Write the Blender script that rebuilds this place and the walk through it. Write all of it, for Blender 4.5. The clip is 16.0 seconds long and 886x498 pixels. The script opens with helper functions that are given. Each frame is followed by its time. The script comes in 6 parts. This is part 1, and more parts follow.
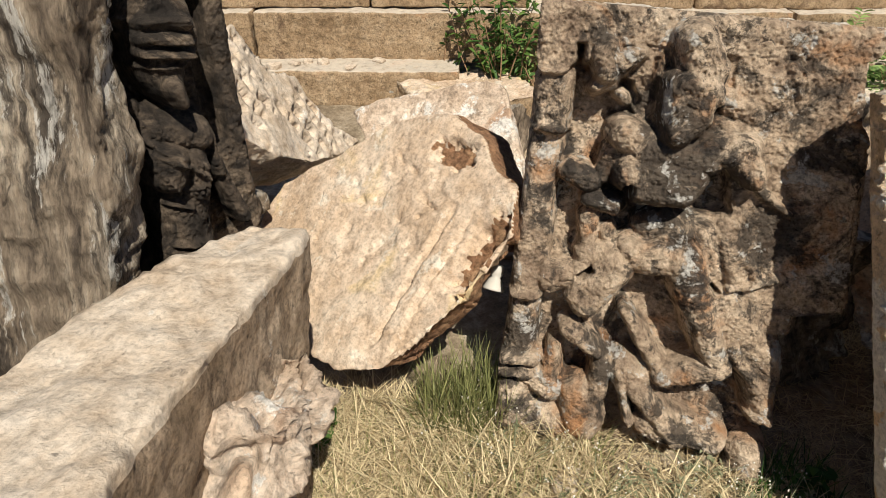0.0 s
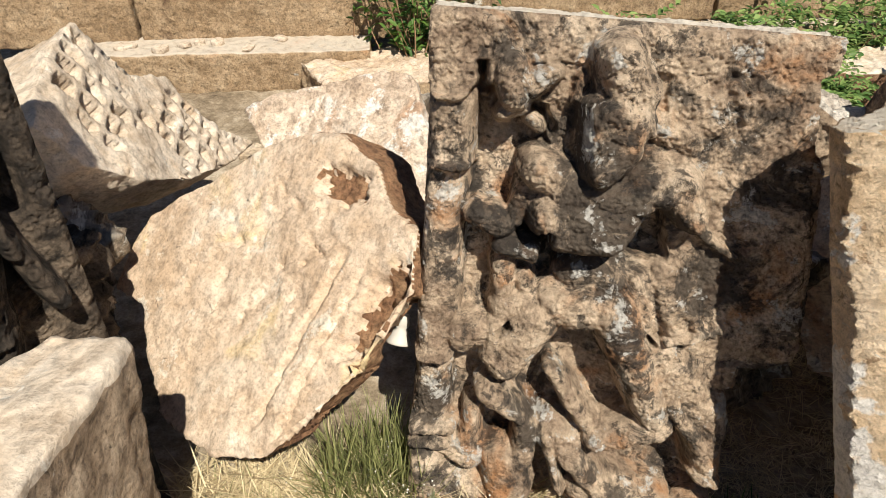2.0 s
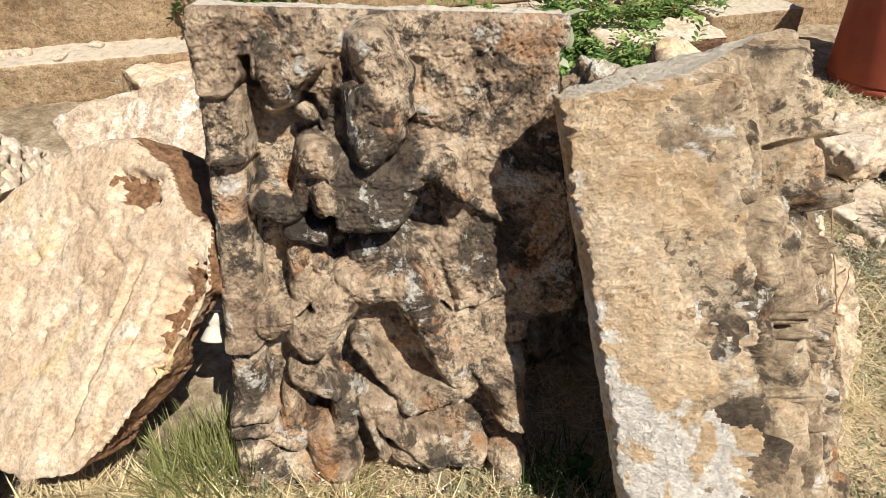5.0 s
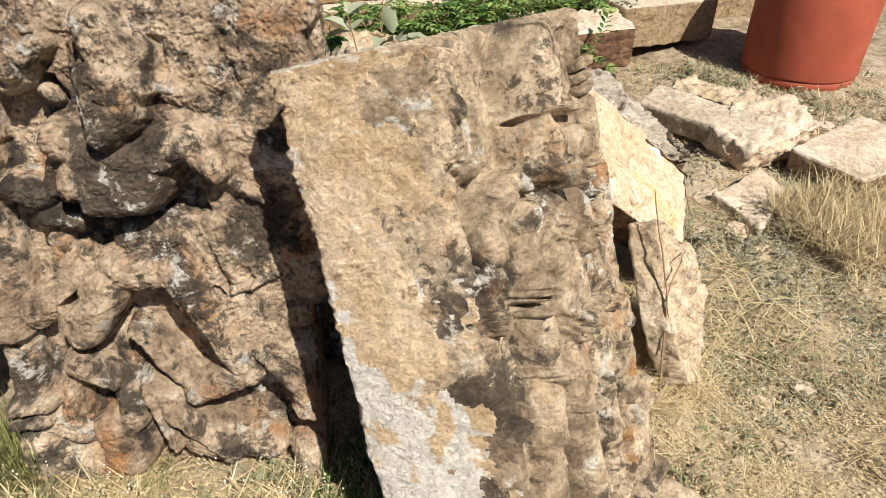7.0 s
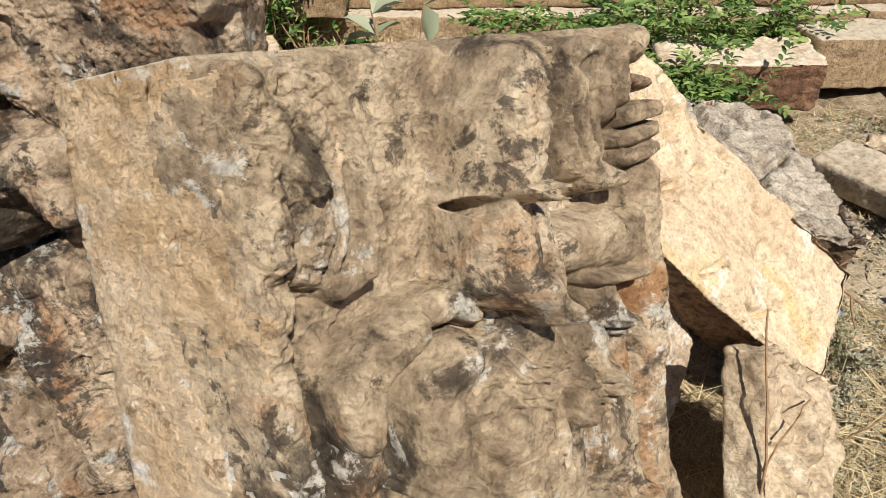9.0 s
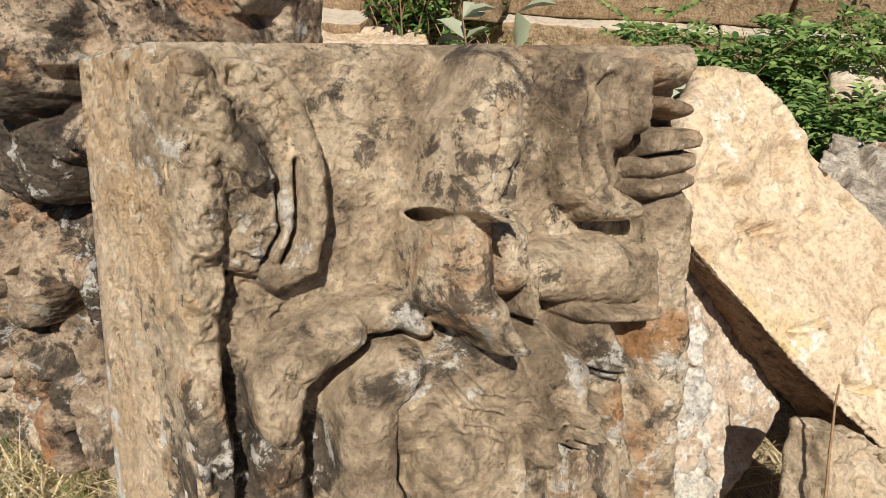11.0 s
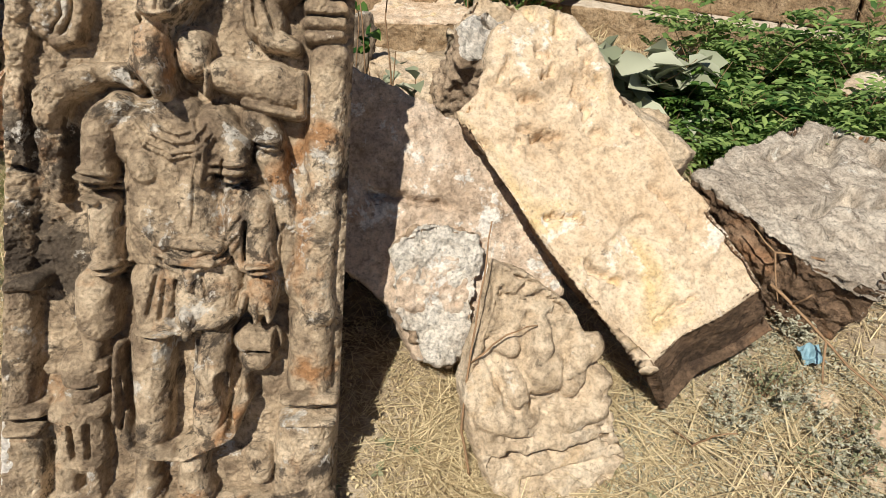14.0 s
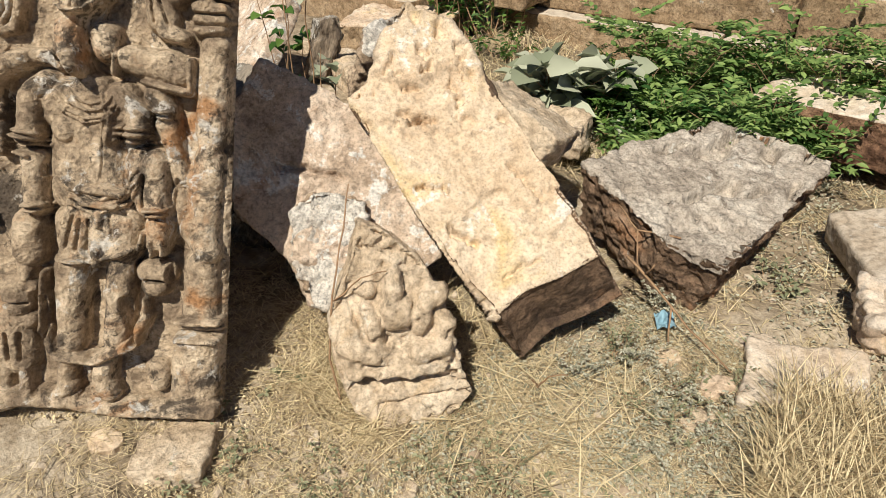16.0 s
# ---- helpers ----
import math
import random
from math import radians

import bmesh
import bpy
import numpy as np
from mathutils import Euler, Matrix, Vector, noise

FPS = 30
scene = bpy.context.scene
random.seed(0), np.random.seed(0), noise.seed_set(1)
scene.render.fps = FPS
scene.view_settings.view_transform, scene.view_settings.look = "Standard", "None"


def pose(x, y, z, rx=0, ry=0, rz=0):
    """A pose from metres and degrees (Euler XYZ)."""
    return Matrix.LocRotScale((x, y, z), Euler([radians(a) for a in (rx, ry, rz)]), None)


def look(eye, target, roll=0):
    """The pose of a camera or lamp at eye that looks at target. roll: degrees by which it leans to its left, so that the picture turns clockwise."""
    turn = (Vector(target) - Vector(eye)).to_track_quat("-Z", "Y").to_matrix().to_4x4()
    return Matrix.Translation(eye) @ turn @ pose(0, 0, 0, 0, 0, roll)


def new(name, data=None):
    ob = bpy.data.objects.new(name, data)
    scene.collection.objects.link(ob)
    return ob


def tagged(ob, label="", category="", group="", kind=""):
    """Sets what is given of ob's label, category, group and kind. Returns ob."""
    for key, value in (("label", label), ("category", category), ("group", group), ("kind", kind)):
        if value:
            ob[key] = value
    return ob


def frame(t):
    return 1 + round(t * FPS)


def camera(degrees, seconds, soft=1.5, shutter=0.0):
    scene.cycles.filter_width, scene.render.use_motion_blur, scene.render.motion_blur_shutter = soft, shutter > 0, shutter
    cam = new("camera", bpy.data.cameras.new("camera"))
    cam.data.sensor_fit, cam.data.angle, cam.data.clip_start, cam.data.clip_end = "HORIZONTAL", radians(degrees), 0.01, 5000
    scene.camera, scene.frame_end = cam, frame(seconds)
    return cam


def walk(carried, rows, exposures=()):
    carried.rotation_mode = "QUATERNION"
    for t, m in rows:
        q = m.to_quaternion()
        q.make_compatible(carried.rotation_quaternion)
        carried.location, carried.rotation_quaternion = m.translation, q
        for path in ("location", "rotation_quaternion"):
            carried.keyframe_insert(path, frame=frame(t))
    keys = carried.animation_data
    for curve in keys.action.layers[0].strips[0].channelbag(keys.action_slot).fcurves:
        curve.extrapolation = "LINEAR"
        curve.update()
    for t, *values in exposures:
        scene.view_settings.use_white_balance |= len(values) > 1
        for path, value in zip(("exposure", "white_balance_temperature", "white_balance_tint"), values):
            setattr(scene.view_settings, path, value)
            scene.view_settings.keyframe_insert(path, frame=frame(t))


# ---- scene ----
cam = camera(66.4, 16.0, 0.55)
METRES, EYE, TILT, LEAN, TURN = 4.0, 1.5, -31.0, 0.0, 0.0
ROWS = [
    (0.0, 0.0, 0.0, 0.0, 0.0, 0.0, -0.0),
    (0.5, 0.0064, 0.0258, 0.023, 0.06, -1.53, -0.02),
    (1.0, 0.0162, 0.0455, 0.0404, -0.51, -2.57, 0.18),
    (1.5, 0.0258, 0.0657, 0.0492, -2.36, -3.26, 1.24),
    (2.0, 0.032, 0.0788, 0.057, -5.12, -3.83, 2.84),
    (2.5, 0.0377, 0.0838, 0.0592, -7.68, -4.42, 4.36),
    (3.0, 0.0462, 0.0796, 0.0619, -9.99, -4.78, 5.6),
    (3.5, 0.0539, 0.0729, 0.062, -11.39, -4.96, 6.52),
    (6.0, 0.1211, 0.0229, 0.029, -16.56, -5.82, 9.08),
    (6.5, 0.1539, 0.0132, 0.0159, -16.63, -5.78, 9.11),
    (7.0, 0.2, 0.0219, 0.0184, -16.48, -5.82, 9.12),
    (7.5, 0.2499, 0.0501, 0.0229, -14.19, -5.28, 7.96),
    (8.0, 0.284, 0.0891, 0.0319, -10.42, -4.67, 5.92),
    (8.5, 0.3081, 0.1248, 0.0371, -6.14, -4.12, 3.64),
    (9.0, 0.3245, 0.1414, 0.0415, -2.14, -3.74, 1.2),
    (11.5, 0.42, 0.1515, 0.0455, 14.03, -4.05, -7.34),
    (12.0, 0.4663, 0.1329, 0.0396, 15.44, -4.31, -8.13),
    (12.5, 0.5061, 0.1221, 0.0363, 17.15, -4.69, -8.97),
    (13.0, 0.5648, 0.131, 0.0272, 19.92, -4.86, -10.46),
    (13.5, 0.6156, 0.1185, 0.0115, 24.61, -5.43, -12.97),
    (14.0, 0.6606, 0.1024, 0.005, 27.82, -6.43, -14.69),
    (14.5, 0.7006, 0.0913, 0.0014, 29.13, -6.89, -15.35),
    (15.0, 0.7249, 0.083, -0.0015, 29.91, -7.0, -15.8),
    (15.5, 0.7591, 0.0785, 0.0055, 30.54, -7.17, -16.05),
    (16.0, 0.8169, 0.0807, 0.0137, 31.01, -6.64, -16.35),
]
walk(cam, [(t, pose(0, 0, EYE, TILT, LEAN, TURN) @ pose(METRES * x, METRES * y, METRES * z, 90 + pitch, roll, yaw)) for t, x, y, z, yaw, pitch, roll in ROWS],
     exposures=((0.0, 0.2), (2.0, 0.42), (6.5, 0.48), (9.0, 0.27), (12.5, 0.18), (16.0, 0.2)))

# ---- daylight ----
SUN = Vector((0.17, -0.6, 0.79)).normalized()
world = bpy.data.worlds.new("sky")
scene.world = world
world.use_nodes = True
sky = world.node_tree.nodes.new("ShaderNodeTexSky")
sky.sky_type, sky.sun_disc = "NISHITA", False
sky.air_density, sky.dust_density = 0.6, 0.3
sky.sun_elevation = math.asin(SUN.z)
sky.sun_rotation = math.atan2(SUN.x, SUN.y)
back = world.node_tree.nodes["Background"]
back.inputs["Strength"].default_value = 0.05
world.node_tree.links.new(sky.outputs["Color"], back.inputs["Color"])
sun = new("sun", bpy.data.lights.new("sun", "SUN"))
sun.data.energy, sun.data.angle, sun.data.color = 5.0, radians(0.55), (1.0, 0.935, 0.81)
sun.matrix_world = look(SUN * 20, (0, 0, 0))


# ---- materials ----
def nodes_of(name, rough=0.9):
    mat = bpy.data.materials.new(name)
    mat.use_nodes = True
    tree = mat.node_tree
    bsdf = tree.nodes["Principled BSDF"]
    bsdf.inputs["Roughness"].default_value = rough
    bsdf.inputs["Specular IOR Level"].default_value = 0.25
    return mat, tree, bsdf


def noise_node(tree, co, scale, detail=6, rough=0.6, distort=0.0):
    n = tree.nodes.new("ShaderNodeTexNoise")
    n.inputs["Scale"].default_value, n.inputs["Detail"].default_value = scale, detail
    n.inputs["Roughness"].default_value, n.inputs["Distortion"].default_value = rough, distort
    tree.links.new(co, n.inputs["Vector"])
    return n.outputs["Fac"]


def ramp(tree, fac, stops):
    r = tree.nodes.new("ShaderNodeValToRGB")
    el = r.color_ramp.elements
    while len(el) < len(stops):
        el.new(0.5)
    for e, (p, c) in zip(el, stops):
        e.position = p
        e.color = (*c, 1) if len(c) == 3 else (c[0], c[0], c[0], 1)
    tree.links.new(fac, r.inputs["Fac"])
    return r.outputs["Color"]


def mix(tree, fac, a, b, mode="MIX"):
    m = tree.nodes.new("ShaderNodeMix")
    m.data_type, m.blend_type = "RGBA", mode
    for val, key in ((fac, 0), (a, 6), (b, 7)):
        if isinstance(val, (int, float)):
            m.inputs[key].default_value = val
        elif isinstance(val, tuple):
            m.inputs[key].default_value = (*val, 1)
        else:
            tree.links.new(val, m.inputs[key])
    return m.outputs[2]


def coords(tree, stretch=(1, 1, 1)):
    co = tree.nodes.new("ShaderNodeTexCoord")
    mp = tree.nodes.new("ShaderNodeMapping")
    mp.inputs["Scale"].default_value = stretch
    tree.links.new(co.outputs["Object"], mp.inputs["Vector"])
    return mp.outputs["Vector"]


def add_bump(tree, bsdf, *heights):
    last = None
    for height, strength, dist in heights:
        b = tree.nodes.new("ShaderNodeBump")
        b.inputs["Strength"].default_value, b.inputs["Distance"].default_value = strength, dist
        tree.links.new(height, b.inputs["Height"])
        if last:
            tree.links.new(last, b.inputs["Normal"])
        last = b.outputs["Normal"]
    tree.links.new(last, bsdf.inputs["Normal"])


def sandstone(name, pale, mid, dark, stain, stain_at=0.62, lichen=0.0, lichen_colour=(0.62, 0.6, 0.55), rust=None, rust_at=0.66, bump=0.5, chisel=0.0, big=3.0, vary=1.0, dust=0.0, dust_colour=(0.74, 0.67, 0.57), streak=(1, 1, 1), high=0.0, grain=0.8, shade_stains=(), foot=0.0, soot=0.0):
    """Weathered sandstone: three tones of the stone, dark patina, pale lichen and iron stains; placed dark spots also
    paint shade in.
    """
    mat, tree, bsdf = nodes_of(name, 0.92)
    co = coords(tree, streak)
    n_big = noise_node(tree, co, big, 5, 0.62, 0.4)
    n_mid = noise_node(tree, co, 17, 8, 0.65, 0.2)
    n_fine = noise_node(tree, co, 95, 6, 0.7)
    tone = mix(tree, 0.4, n_big, n_mid)
    col = ramp(tree, tone, ((0.41, dark), (0.5, mid), (0.6, pale)))
    if rust:
        n_r = noise_node(tree, co, big * 1.3, 6, 0.6, 0.6)
        col = mix(tree, ramp(tree, n_r, ((rust_at - 0.06, (0.0,)), (rust_at + 0.05, (0.85,)))), col, rust)
    n_st = noise_node(tree, co, big * 1.9, 9, 0.72, 0.5)
    if high:
        pos = tree.nodes.new("ShaderNodeSeparateXYZ")
        tree.links.new(co, pos.inputs[0])
        rise = tree.nodes.new("ShaderNodeMath")
        rise.operation = "MULTIPLY_ADD"
        rise.inputs[1].default_value = high
        tree.links.new(pos.outputs["Y"], rise.inputs[0])
        tree.links.new(n_st, rise.inputs[2])
        n_st = rise.outputs[0]
    # Round dark spots: patina and painted-in shade, at given places on the carving.
    for u, v, r, k in shade_stains:
        near = tree.nodes.new("ShaderNodeVectorMath")
        near.operation = "DISTANCE"
        near.inputs[1].default_value = (u, v, 0)
        tree.links.new(co, near.inputs[0])
        fall = tree.nodes.new("ShaderNodeMapRange")
        fall.inputs[1].default_value, fall.inputs[2].default_value = r * 1.3, r * 0.5
        fall.inputs[3].default_value, fall.inputs[4].default_value = 0.0, k
        tree.links.new(near.outputs["Value"], fall.inputs[0])
        both = tree.nodes.new("ShaderNodeMath")
        tree.links.new(n_st, both.inputs[0])
        tree.links.new(fall.outputs[0], both.inputs[1])
        n_st = both.outputs[0]
    col = mix(tree, ramp(tree, n_st, ((stain_at - 0.045, (0.0,)), (stain_at + 0.03, (0.85,)))), col, stain)
    if soot:
        n_s = mix(tree, 0.42, noise_node(tree, co, 21, 10, 0.74, 0.3), noise_node(tree, co, big * 0.9, 4, 0.6, 0.3))
        col = mix(tree, ramp(tree, n_s, ((0.545 - soot, (0.0,)), (0.575 - soot, (0.8,)))), col, stain)
    if lichen:
        n_l = noise_node(tree, co, big * 2.3, 5 if foot else 10, 0.6 if foot else 0.75, 0.3)
        if foot:
            pos = tree.nodes.new("ShaderNodeSeparateXYZ")
            tree.links.new(co, pos.inputs[0])
            rise = tree.nodes.new("ShaderNodeMath")
            rise.operation = "MULTIPLY_ADD"
            rise.inputs[1].default_value = -foot
            tree.links.new(pos.outputs["Y"], rise.inputs[0])
            tree.links.new(n_l, rise.inputs[2])
            n_l = rise.outputs[0]
        col = mix(tree, ramp(tree, n_l, ((0.67 - lichen, (0.0,)), (0.7 - lichen, (0.85,)))), col, lichen_colour)
    speck = ramp(tree, n_fine, ((0.32, (0.5,)), (0.5, (1.0,)), (0.72, (1.25,))))
    col = mix(tree, vary, col, speck, "MULTIPLY")
    n_grain = noise_node(tree, co, 36, 8, 0.7)
    col = mix(tree, grain, col, ramp(tree, n_grain, ((0.38, (0.6,)), (0.5, (1.0,)), (0.64, (1.18,)))), "MULTIPLY")
    n_pit = noise_node(tree, co, 30, 4, 0.6, 0.8)
    col = mix(tree, 0.75 * vary, col, ramp(tree, n_pit, ((0.29, (0.1,)), (0.355, (1.0,)))), "MULTIPLY")
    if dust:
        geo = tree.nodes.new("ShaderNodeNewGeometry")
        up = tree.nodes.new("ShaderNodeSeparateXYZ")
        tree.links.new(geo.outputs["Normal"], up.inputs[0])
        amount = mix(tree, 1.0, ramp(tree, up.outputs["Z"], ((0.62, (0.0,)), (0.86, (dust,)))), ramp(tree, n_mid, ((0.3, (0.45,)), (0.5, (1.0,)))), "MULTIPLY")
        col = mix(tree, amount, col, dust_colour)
    tree.links.new(col, bsdf.inputs["Base Color"])
    hs = [(n_mid, 0.9 * bump, 0.032), (n_grain, 0.9 * bump, 0.014), (n_fine, 0.9 * bump, 0.007), (n_pit, 0.5 * bump, 0.012)]
    if chisel:
        co2 = coords(tree, (14, 90, 30))
        hs.append((noise_node(tree, co2, 1.4, 3, 0.5, 0.6), chisel, 0.012))
    add_bump(tree, bsdf, *hs)
    return mat


def plain(name, col, rough=0.8, var=0.25, scale=30, bump=0.2, dist=0.004):
    mat, tree, bsdf = nodes_of(name, rough)
    co = coords(tree)
    n = noise_node(tree, co, scale, 5, 0.6)
    lo, hi = tuple(c * (1 - var) for c in col), tuple(min(1, c * (1 + var)) for c in col)
    tree.links.new(ramp(tree, n, ((0.3, lo), (0.7, hi))), bsdf.inputs["Base Color"])
    add_bump(tree, bsdf, (n, bump, dist))
    return mat


def leafy(name, a, b, rough=0.6, through_light=0.25):
    """Leaves and blades: colour varies from piece to piece, some light comes through."""
    mat, tree, bsdf = nodes_of(name, rough)
    geo = tree.nodes.new("ShaderNodeNewGeometry")
    col = ramp(tree, geo.outputs["Random Per Island"], ((0.0, a), (1.0, b)))
    tree.links.new(col, bsdf.inputs["Base Color"])
    if through_light:
        tr = tree.nodes.new("ShaderNodeBsdfTranslucent")
        tree.links.new(col, tr.inputs["Color"])
        mx = tree.nodes.new("ShaderNodeMixShader")
        mx.inputs[0].default_value = through_light
        tree.links.new(bsdf.outputs[0], mx.inputs[1])
        tree.links.new(tr.outputs[0], mx.inputs[2])
        tree.links.new(mx.outputs[0], tree.nodes["Material Output"].inputs["Surface"])
    return mat


# Dark spots on head, chest and arms: patina with their shade painted in.
M_STELE_BROWN = sandstone("brown_weathered_sandstone", (0.71, 0.575, 0.435), (0.53, 0.405, 0.29), (0.28, 0.2, 0.14), (0.04, 0.034, 0.03), 0.555, 0.1, (0.58, 0.56, 0.52), (0.44, 0.22, 0.1), 0.585, 0.9, high=0.0, grain=0.7, vary=0.7, big=3.6, shade_stains=((-0.06, 0.31, 0.12, 0.13), (-0.04, 0.12, 0.14, 0.11), (-0.27, 0.14, 0.1, 0.08), (0.24, 0.02, 0.13, 0.08), (0.12, 0.17, 0.07, 0.09), (0.33, 0.3, 0.12, 0.04)), soot=0.012)
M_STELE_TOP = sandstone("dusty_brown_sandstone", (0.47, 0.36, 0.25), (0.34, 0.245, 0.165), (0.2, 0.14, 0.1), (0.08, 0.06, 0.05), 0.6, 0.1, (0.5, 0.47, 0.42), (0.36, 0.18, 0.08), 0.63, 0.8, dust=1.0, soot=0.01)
# Dark spots left of the figure: black stain plus the border's shadow, painted.
M_STELE_TAN = sandstone("tan_weathered_sandstone", (0.68, 0.55, 0.4), (0.48, 0.37, 0.255), (0.24, 0.176, 0.12), (0.055, 0.043, 0.035), 0.6, 0.085, (0.64, 0.6, 0.54), (0.4, 0.2, 0.085), 0.63, 0.8, grain=0.7, vary=0.7, big=3.6, shade_stains=((-0.19, 0.03, 0.1, 0.13), (-0.22, -0.15, 0.11, 0.14), (-0.17, 0.2, 0.06, 0.1), (-0.3, -0.2, 0.16, 0.08), (-0.35, -0.5, 0.16, 0.06), (0.3, 0.35, 0.1, 0.05)), soot=-0.008)
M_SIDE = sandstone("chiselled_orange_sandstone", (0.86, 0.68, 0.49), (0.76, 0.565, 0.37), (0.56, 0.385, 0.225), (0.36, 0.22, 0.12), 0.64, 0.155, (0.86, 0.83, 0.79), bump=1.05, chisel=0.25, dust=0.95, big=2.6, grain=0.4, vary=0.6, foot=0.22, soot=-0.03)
M_DARK = sandstone("blackened_carved_sandstone", (0.21, 0.16, 0.115), (0.09, 0.068, 0.05), (0.035, 0.028, 0.023), (0.014, 0.012, 0.011), 0.54, 0.0, rust=(0.16, 0.09, 0.05), bump=0.7)
M_DARK_SIDE = sandstone("grey_streaked_sandstone", (0.55, 0.47, 0.37), (0.28, 0.22, 0.16), (0.11, 0.083, 0.062), (0.035, 0.028, 0.024), 0.55, 0.11, (0.56, 0.53, 0.48), bump=0.9, dust=0.3, streak=(1.6, 0.3, 1))
M_PALE = sandstone("pale_pink_sandstone", (0.69, 0.6, 0.5), (0.6, 0.5, 0.395), (0.5, 0.39, 0.285), (0.4, 0.29, 0.2), 0.69, 0.07, (0.72, 0.67, 0.6), (0.56, 0.42, 0.29), 0.64, bump=0.4, vary=0.6, grain=0.55)
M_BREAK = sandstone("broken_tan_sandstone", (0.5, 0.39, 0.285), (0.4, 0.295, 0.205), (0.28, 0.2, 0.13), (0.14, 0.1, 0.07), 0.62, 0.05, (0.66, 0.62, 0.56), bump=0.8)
M_ORANGE = sandstone("orange_pink_sandstone", (0.66, 0.54, 0.42), (0.59, 0.455, 0.335), (0.5, 0.365, 0.25), (0.38, 0.24, 0.13), 0.68, 0.1, (0.7, 0.62, 0.51), (0.6, 0.45, 0.24), 0.63, 0.35, vary=0.75, grain=0.65)
M_YELLOW = sandstone("cream_yellow_sandstone", (0.66, 0.545, 0.41), (0.6, 0.47, 0.335), (0.53, 0.395, 0.265), (0.42, 0.28, 0.16), 0.68, 0.1, (0.72, 0.66, 0.58), (0.58, 0.42, 0.21), 0.6, 0.35, vary=0.75, grain=0.6, big=2.2)
M_PINK = sandstone("pink_crusted_sandstone", (0.72, 0.61, 0.5), (0.62, 0.49, 0.38), (0.47, 0.355, 0.26), (0.24, 0.18, 0.135), 0.64, 0.13, (0.78, 0.75, 0.7), (0.45, 0.29, 0.19), 0.62, bump=0.7, vary=0.75, grain=0.8)
M_LIME = sandstone("white_crust", (0.82, 0.77, 0.7), (0.74, 0.68, 0.6), (0.6, 0.52, 0.44), (0.36, 0.29, 0.22), 0.68, 0.08, (0.76, 0.73, 0.68), bump=1.0)
M_RED = sandstone("red_broken_sandstone", (0.36, 0.22, 0.135), (0.25, 0.14, 0.085), (0.15, 0.08, 0.05), (0.09, 0.05, 0.036), 0.6, 0.0, bump=0.9)
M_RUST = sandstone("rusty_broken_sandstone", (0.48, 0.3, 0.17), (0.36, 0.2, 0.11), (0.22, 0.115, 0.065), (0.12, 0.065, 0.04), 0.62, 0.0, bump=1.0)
# Red-brown broken stone, darkened by painted-in shade of the faces it covers.
M_SHADED_BREAK = sandstone("shaded_brown_red_break", (0.36, 0.25, 0.17), (0.24, 0.155, 0.1), (0.13, 0.085, 0.055), (0.07, 0.045, 0.032), 0.58, 0.04, (0.5, 0.45, 0.38), (0.4, 0.22, 0.12), 0.6, bump=1.0)
M_GREY = sandstone("grey_pitted_stone", (0.6, 0.535, 0.455), (0.47, 0.405, 0.335), (0.31, 0.26, 0.21), (0.18, 0.14, 0.11), 0.62, 0.06, bump=0.7)
M_CREAM = sandstone("cream_carved_stone", (0.67, 0.56, 0.425), (0.58, 0.46, 0.33), (0.47, 0.36, 0.245), (0.24, 0.175, 0.125), 0.64, 0.07, (0.68, 0.62, 0.53), (0.52, 0.36, 0.2), 0.64, bump=0.6, vary=0.75, grain=0.75)
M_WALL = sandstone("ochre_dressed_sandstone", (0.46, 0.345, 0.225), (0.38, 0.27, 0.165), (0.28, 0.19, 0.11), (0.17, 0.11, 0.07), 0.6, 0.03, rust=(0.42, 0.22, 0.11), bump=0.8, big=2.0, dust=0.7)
M_LEDGE = sandstone("pale_ledge_stone", (0.58, 0.5, 0.41), (0.5, 0.42, 0.33), (0.41, 0.33, 0.245), (0.3, 0.22, 0.15), 0.66, 0.06, bump=0.4, vary=0.4)
M_DRUM = plain("red_painted_concrete", (0.36, 0.085, 0.05), 0.62, 0.16, 6, 0.12)
M_STRAW = leafy("dry_straw", (0.33, 0.245, 0.135), (0.8, 0.68, 0.44), 0.7, 0.15)
M_GRASS = leafy("green_grass", (0.13, 0.15, 0.05), (0.38, 0.38, 0.16), 0.55, 0.3)
M_SHRUB = leafy("shrub_leaves", (0.045, 0.12, 0.03), (0.34, 0.46, 0.15), 0.5, 0.35)
M_BUSH = leafy("dark_bush_leaves", (0.03, 0.09, 0.02), (0.14, 0.24, 0.05), 0.5, 0.3)
M_BROAD = leafy("dusty_broad_leaves", (0.23, 0.26, 0.165), (0.48, 0.5, 0.38), 0.7, 0.15)
M_HERB = leafy("grey_green_herb", (0.16, 0.18, 0.1), (0.36, 0.36, 0.22), 0.7, 0.2)
M_DUSTY = leafy("dusty_pale_herb", (0.22, 0.22, 0.15), (0.56, 0.54, 0.43), 0.8, 0.15)
M_FLOWER = plain("white_flower", (0.75, 0.72, 0.66), 0.7, 0.1)
M_TWIG = plain("dry_twig_bark", (0.3, 0.19, 0.11), 0.85, 0.3, 60)
M_CUP = plain("white_plastic", (0.56, 0.53, 0.47), 0.45, 0.08, 20, 0.05)
M_BLUE = plain("blue_plastic", (0.22, 0.36, 0.43), 0.5, 0.2)


# ---- builders ----
_rng = np.random.RandomState(7)
_perm = _rng.permutation(256)
_grad = _rng.normal(size=(256, 3))
_grad /= np.linalg.norm(_grad, axis=1)[:, None]


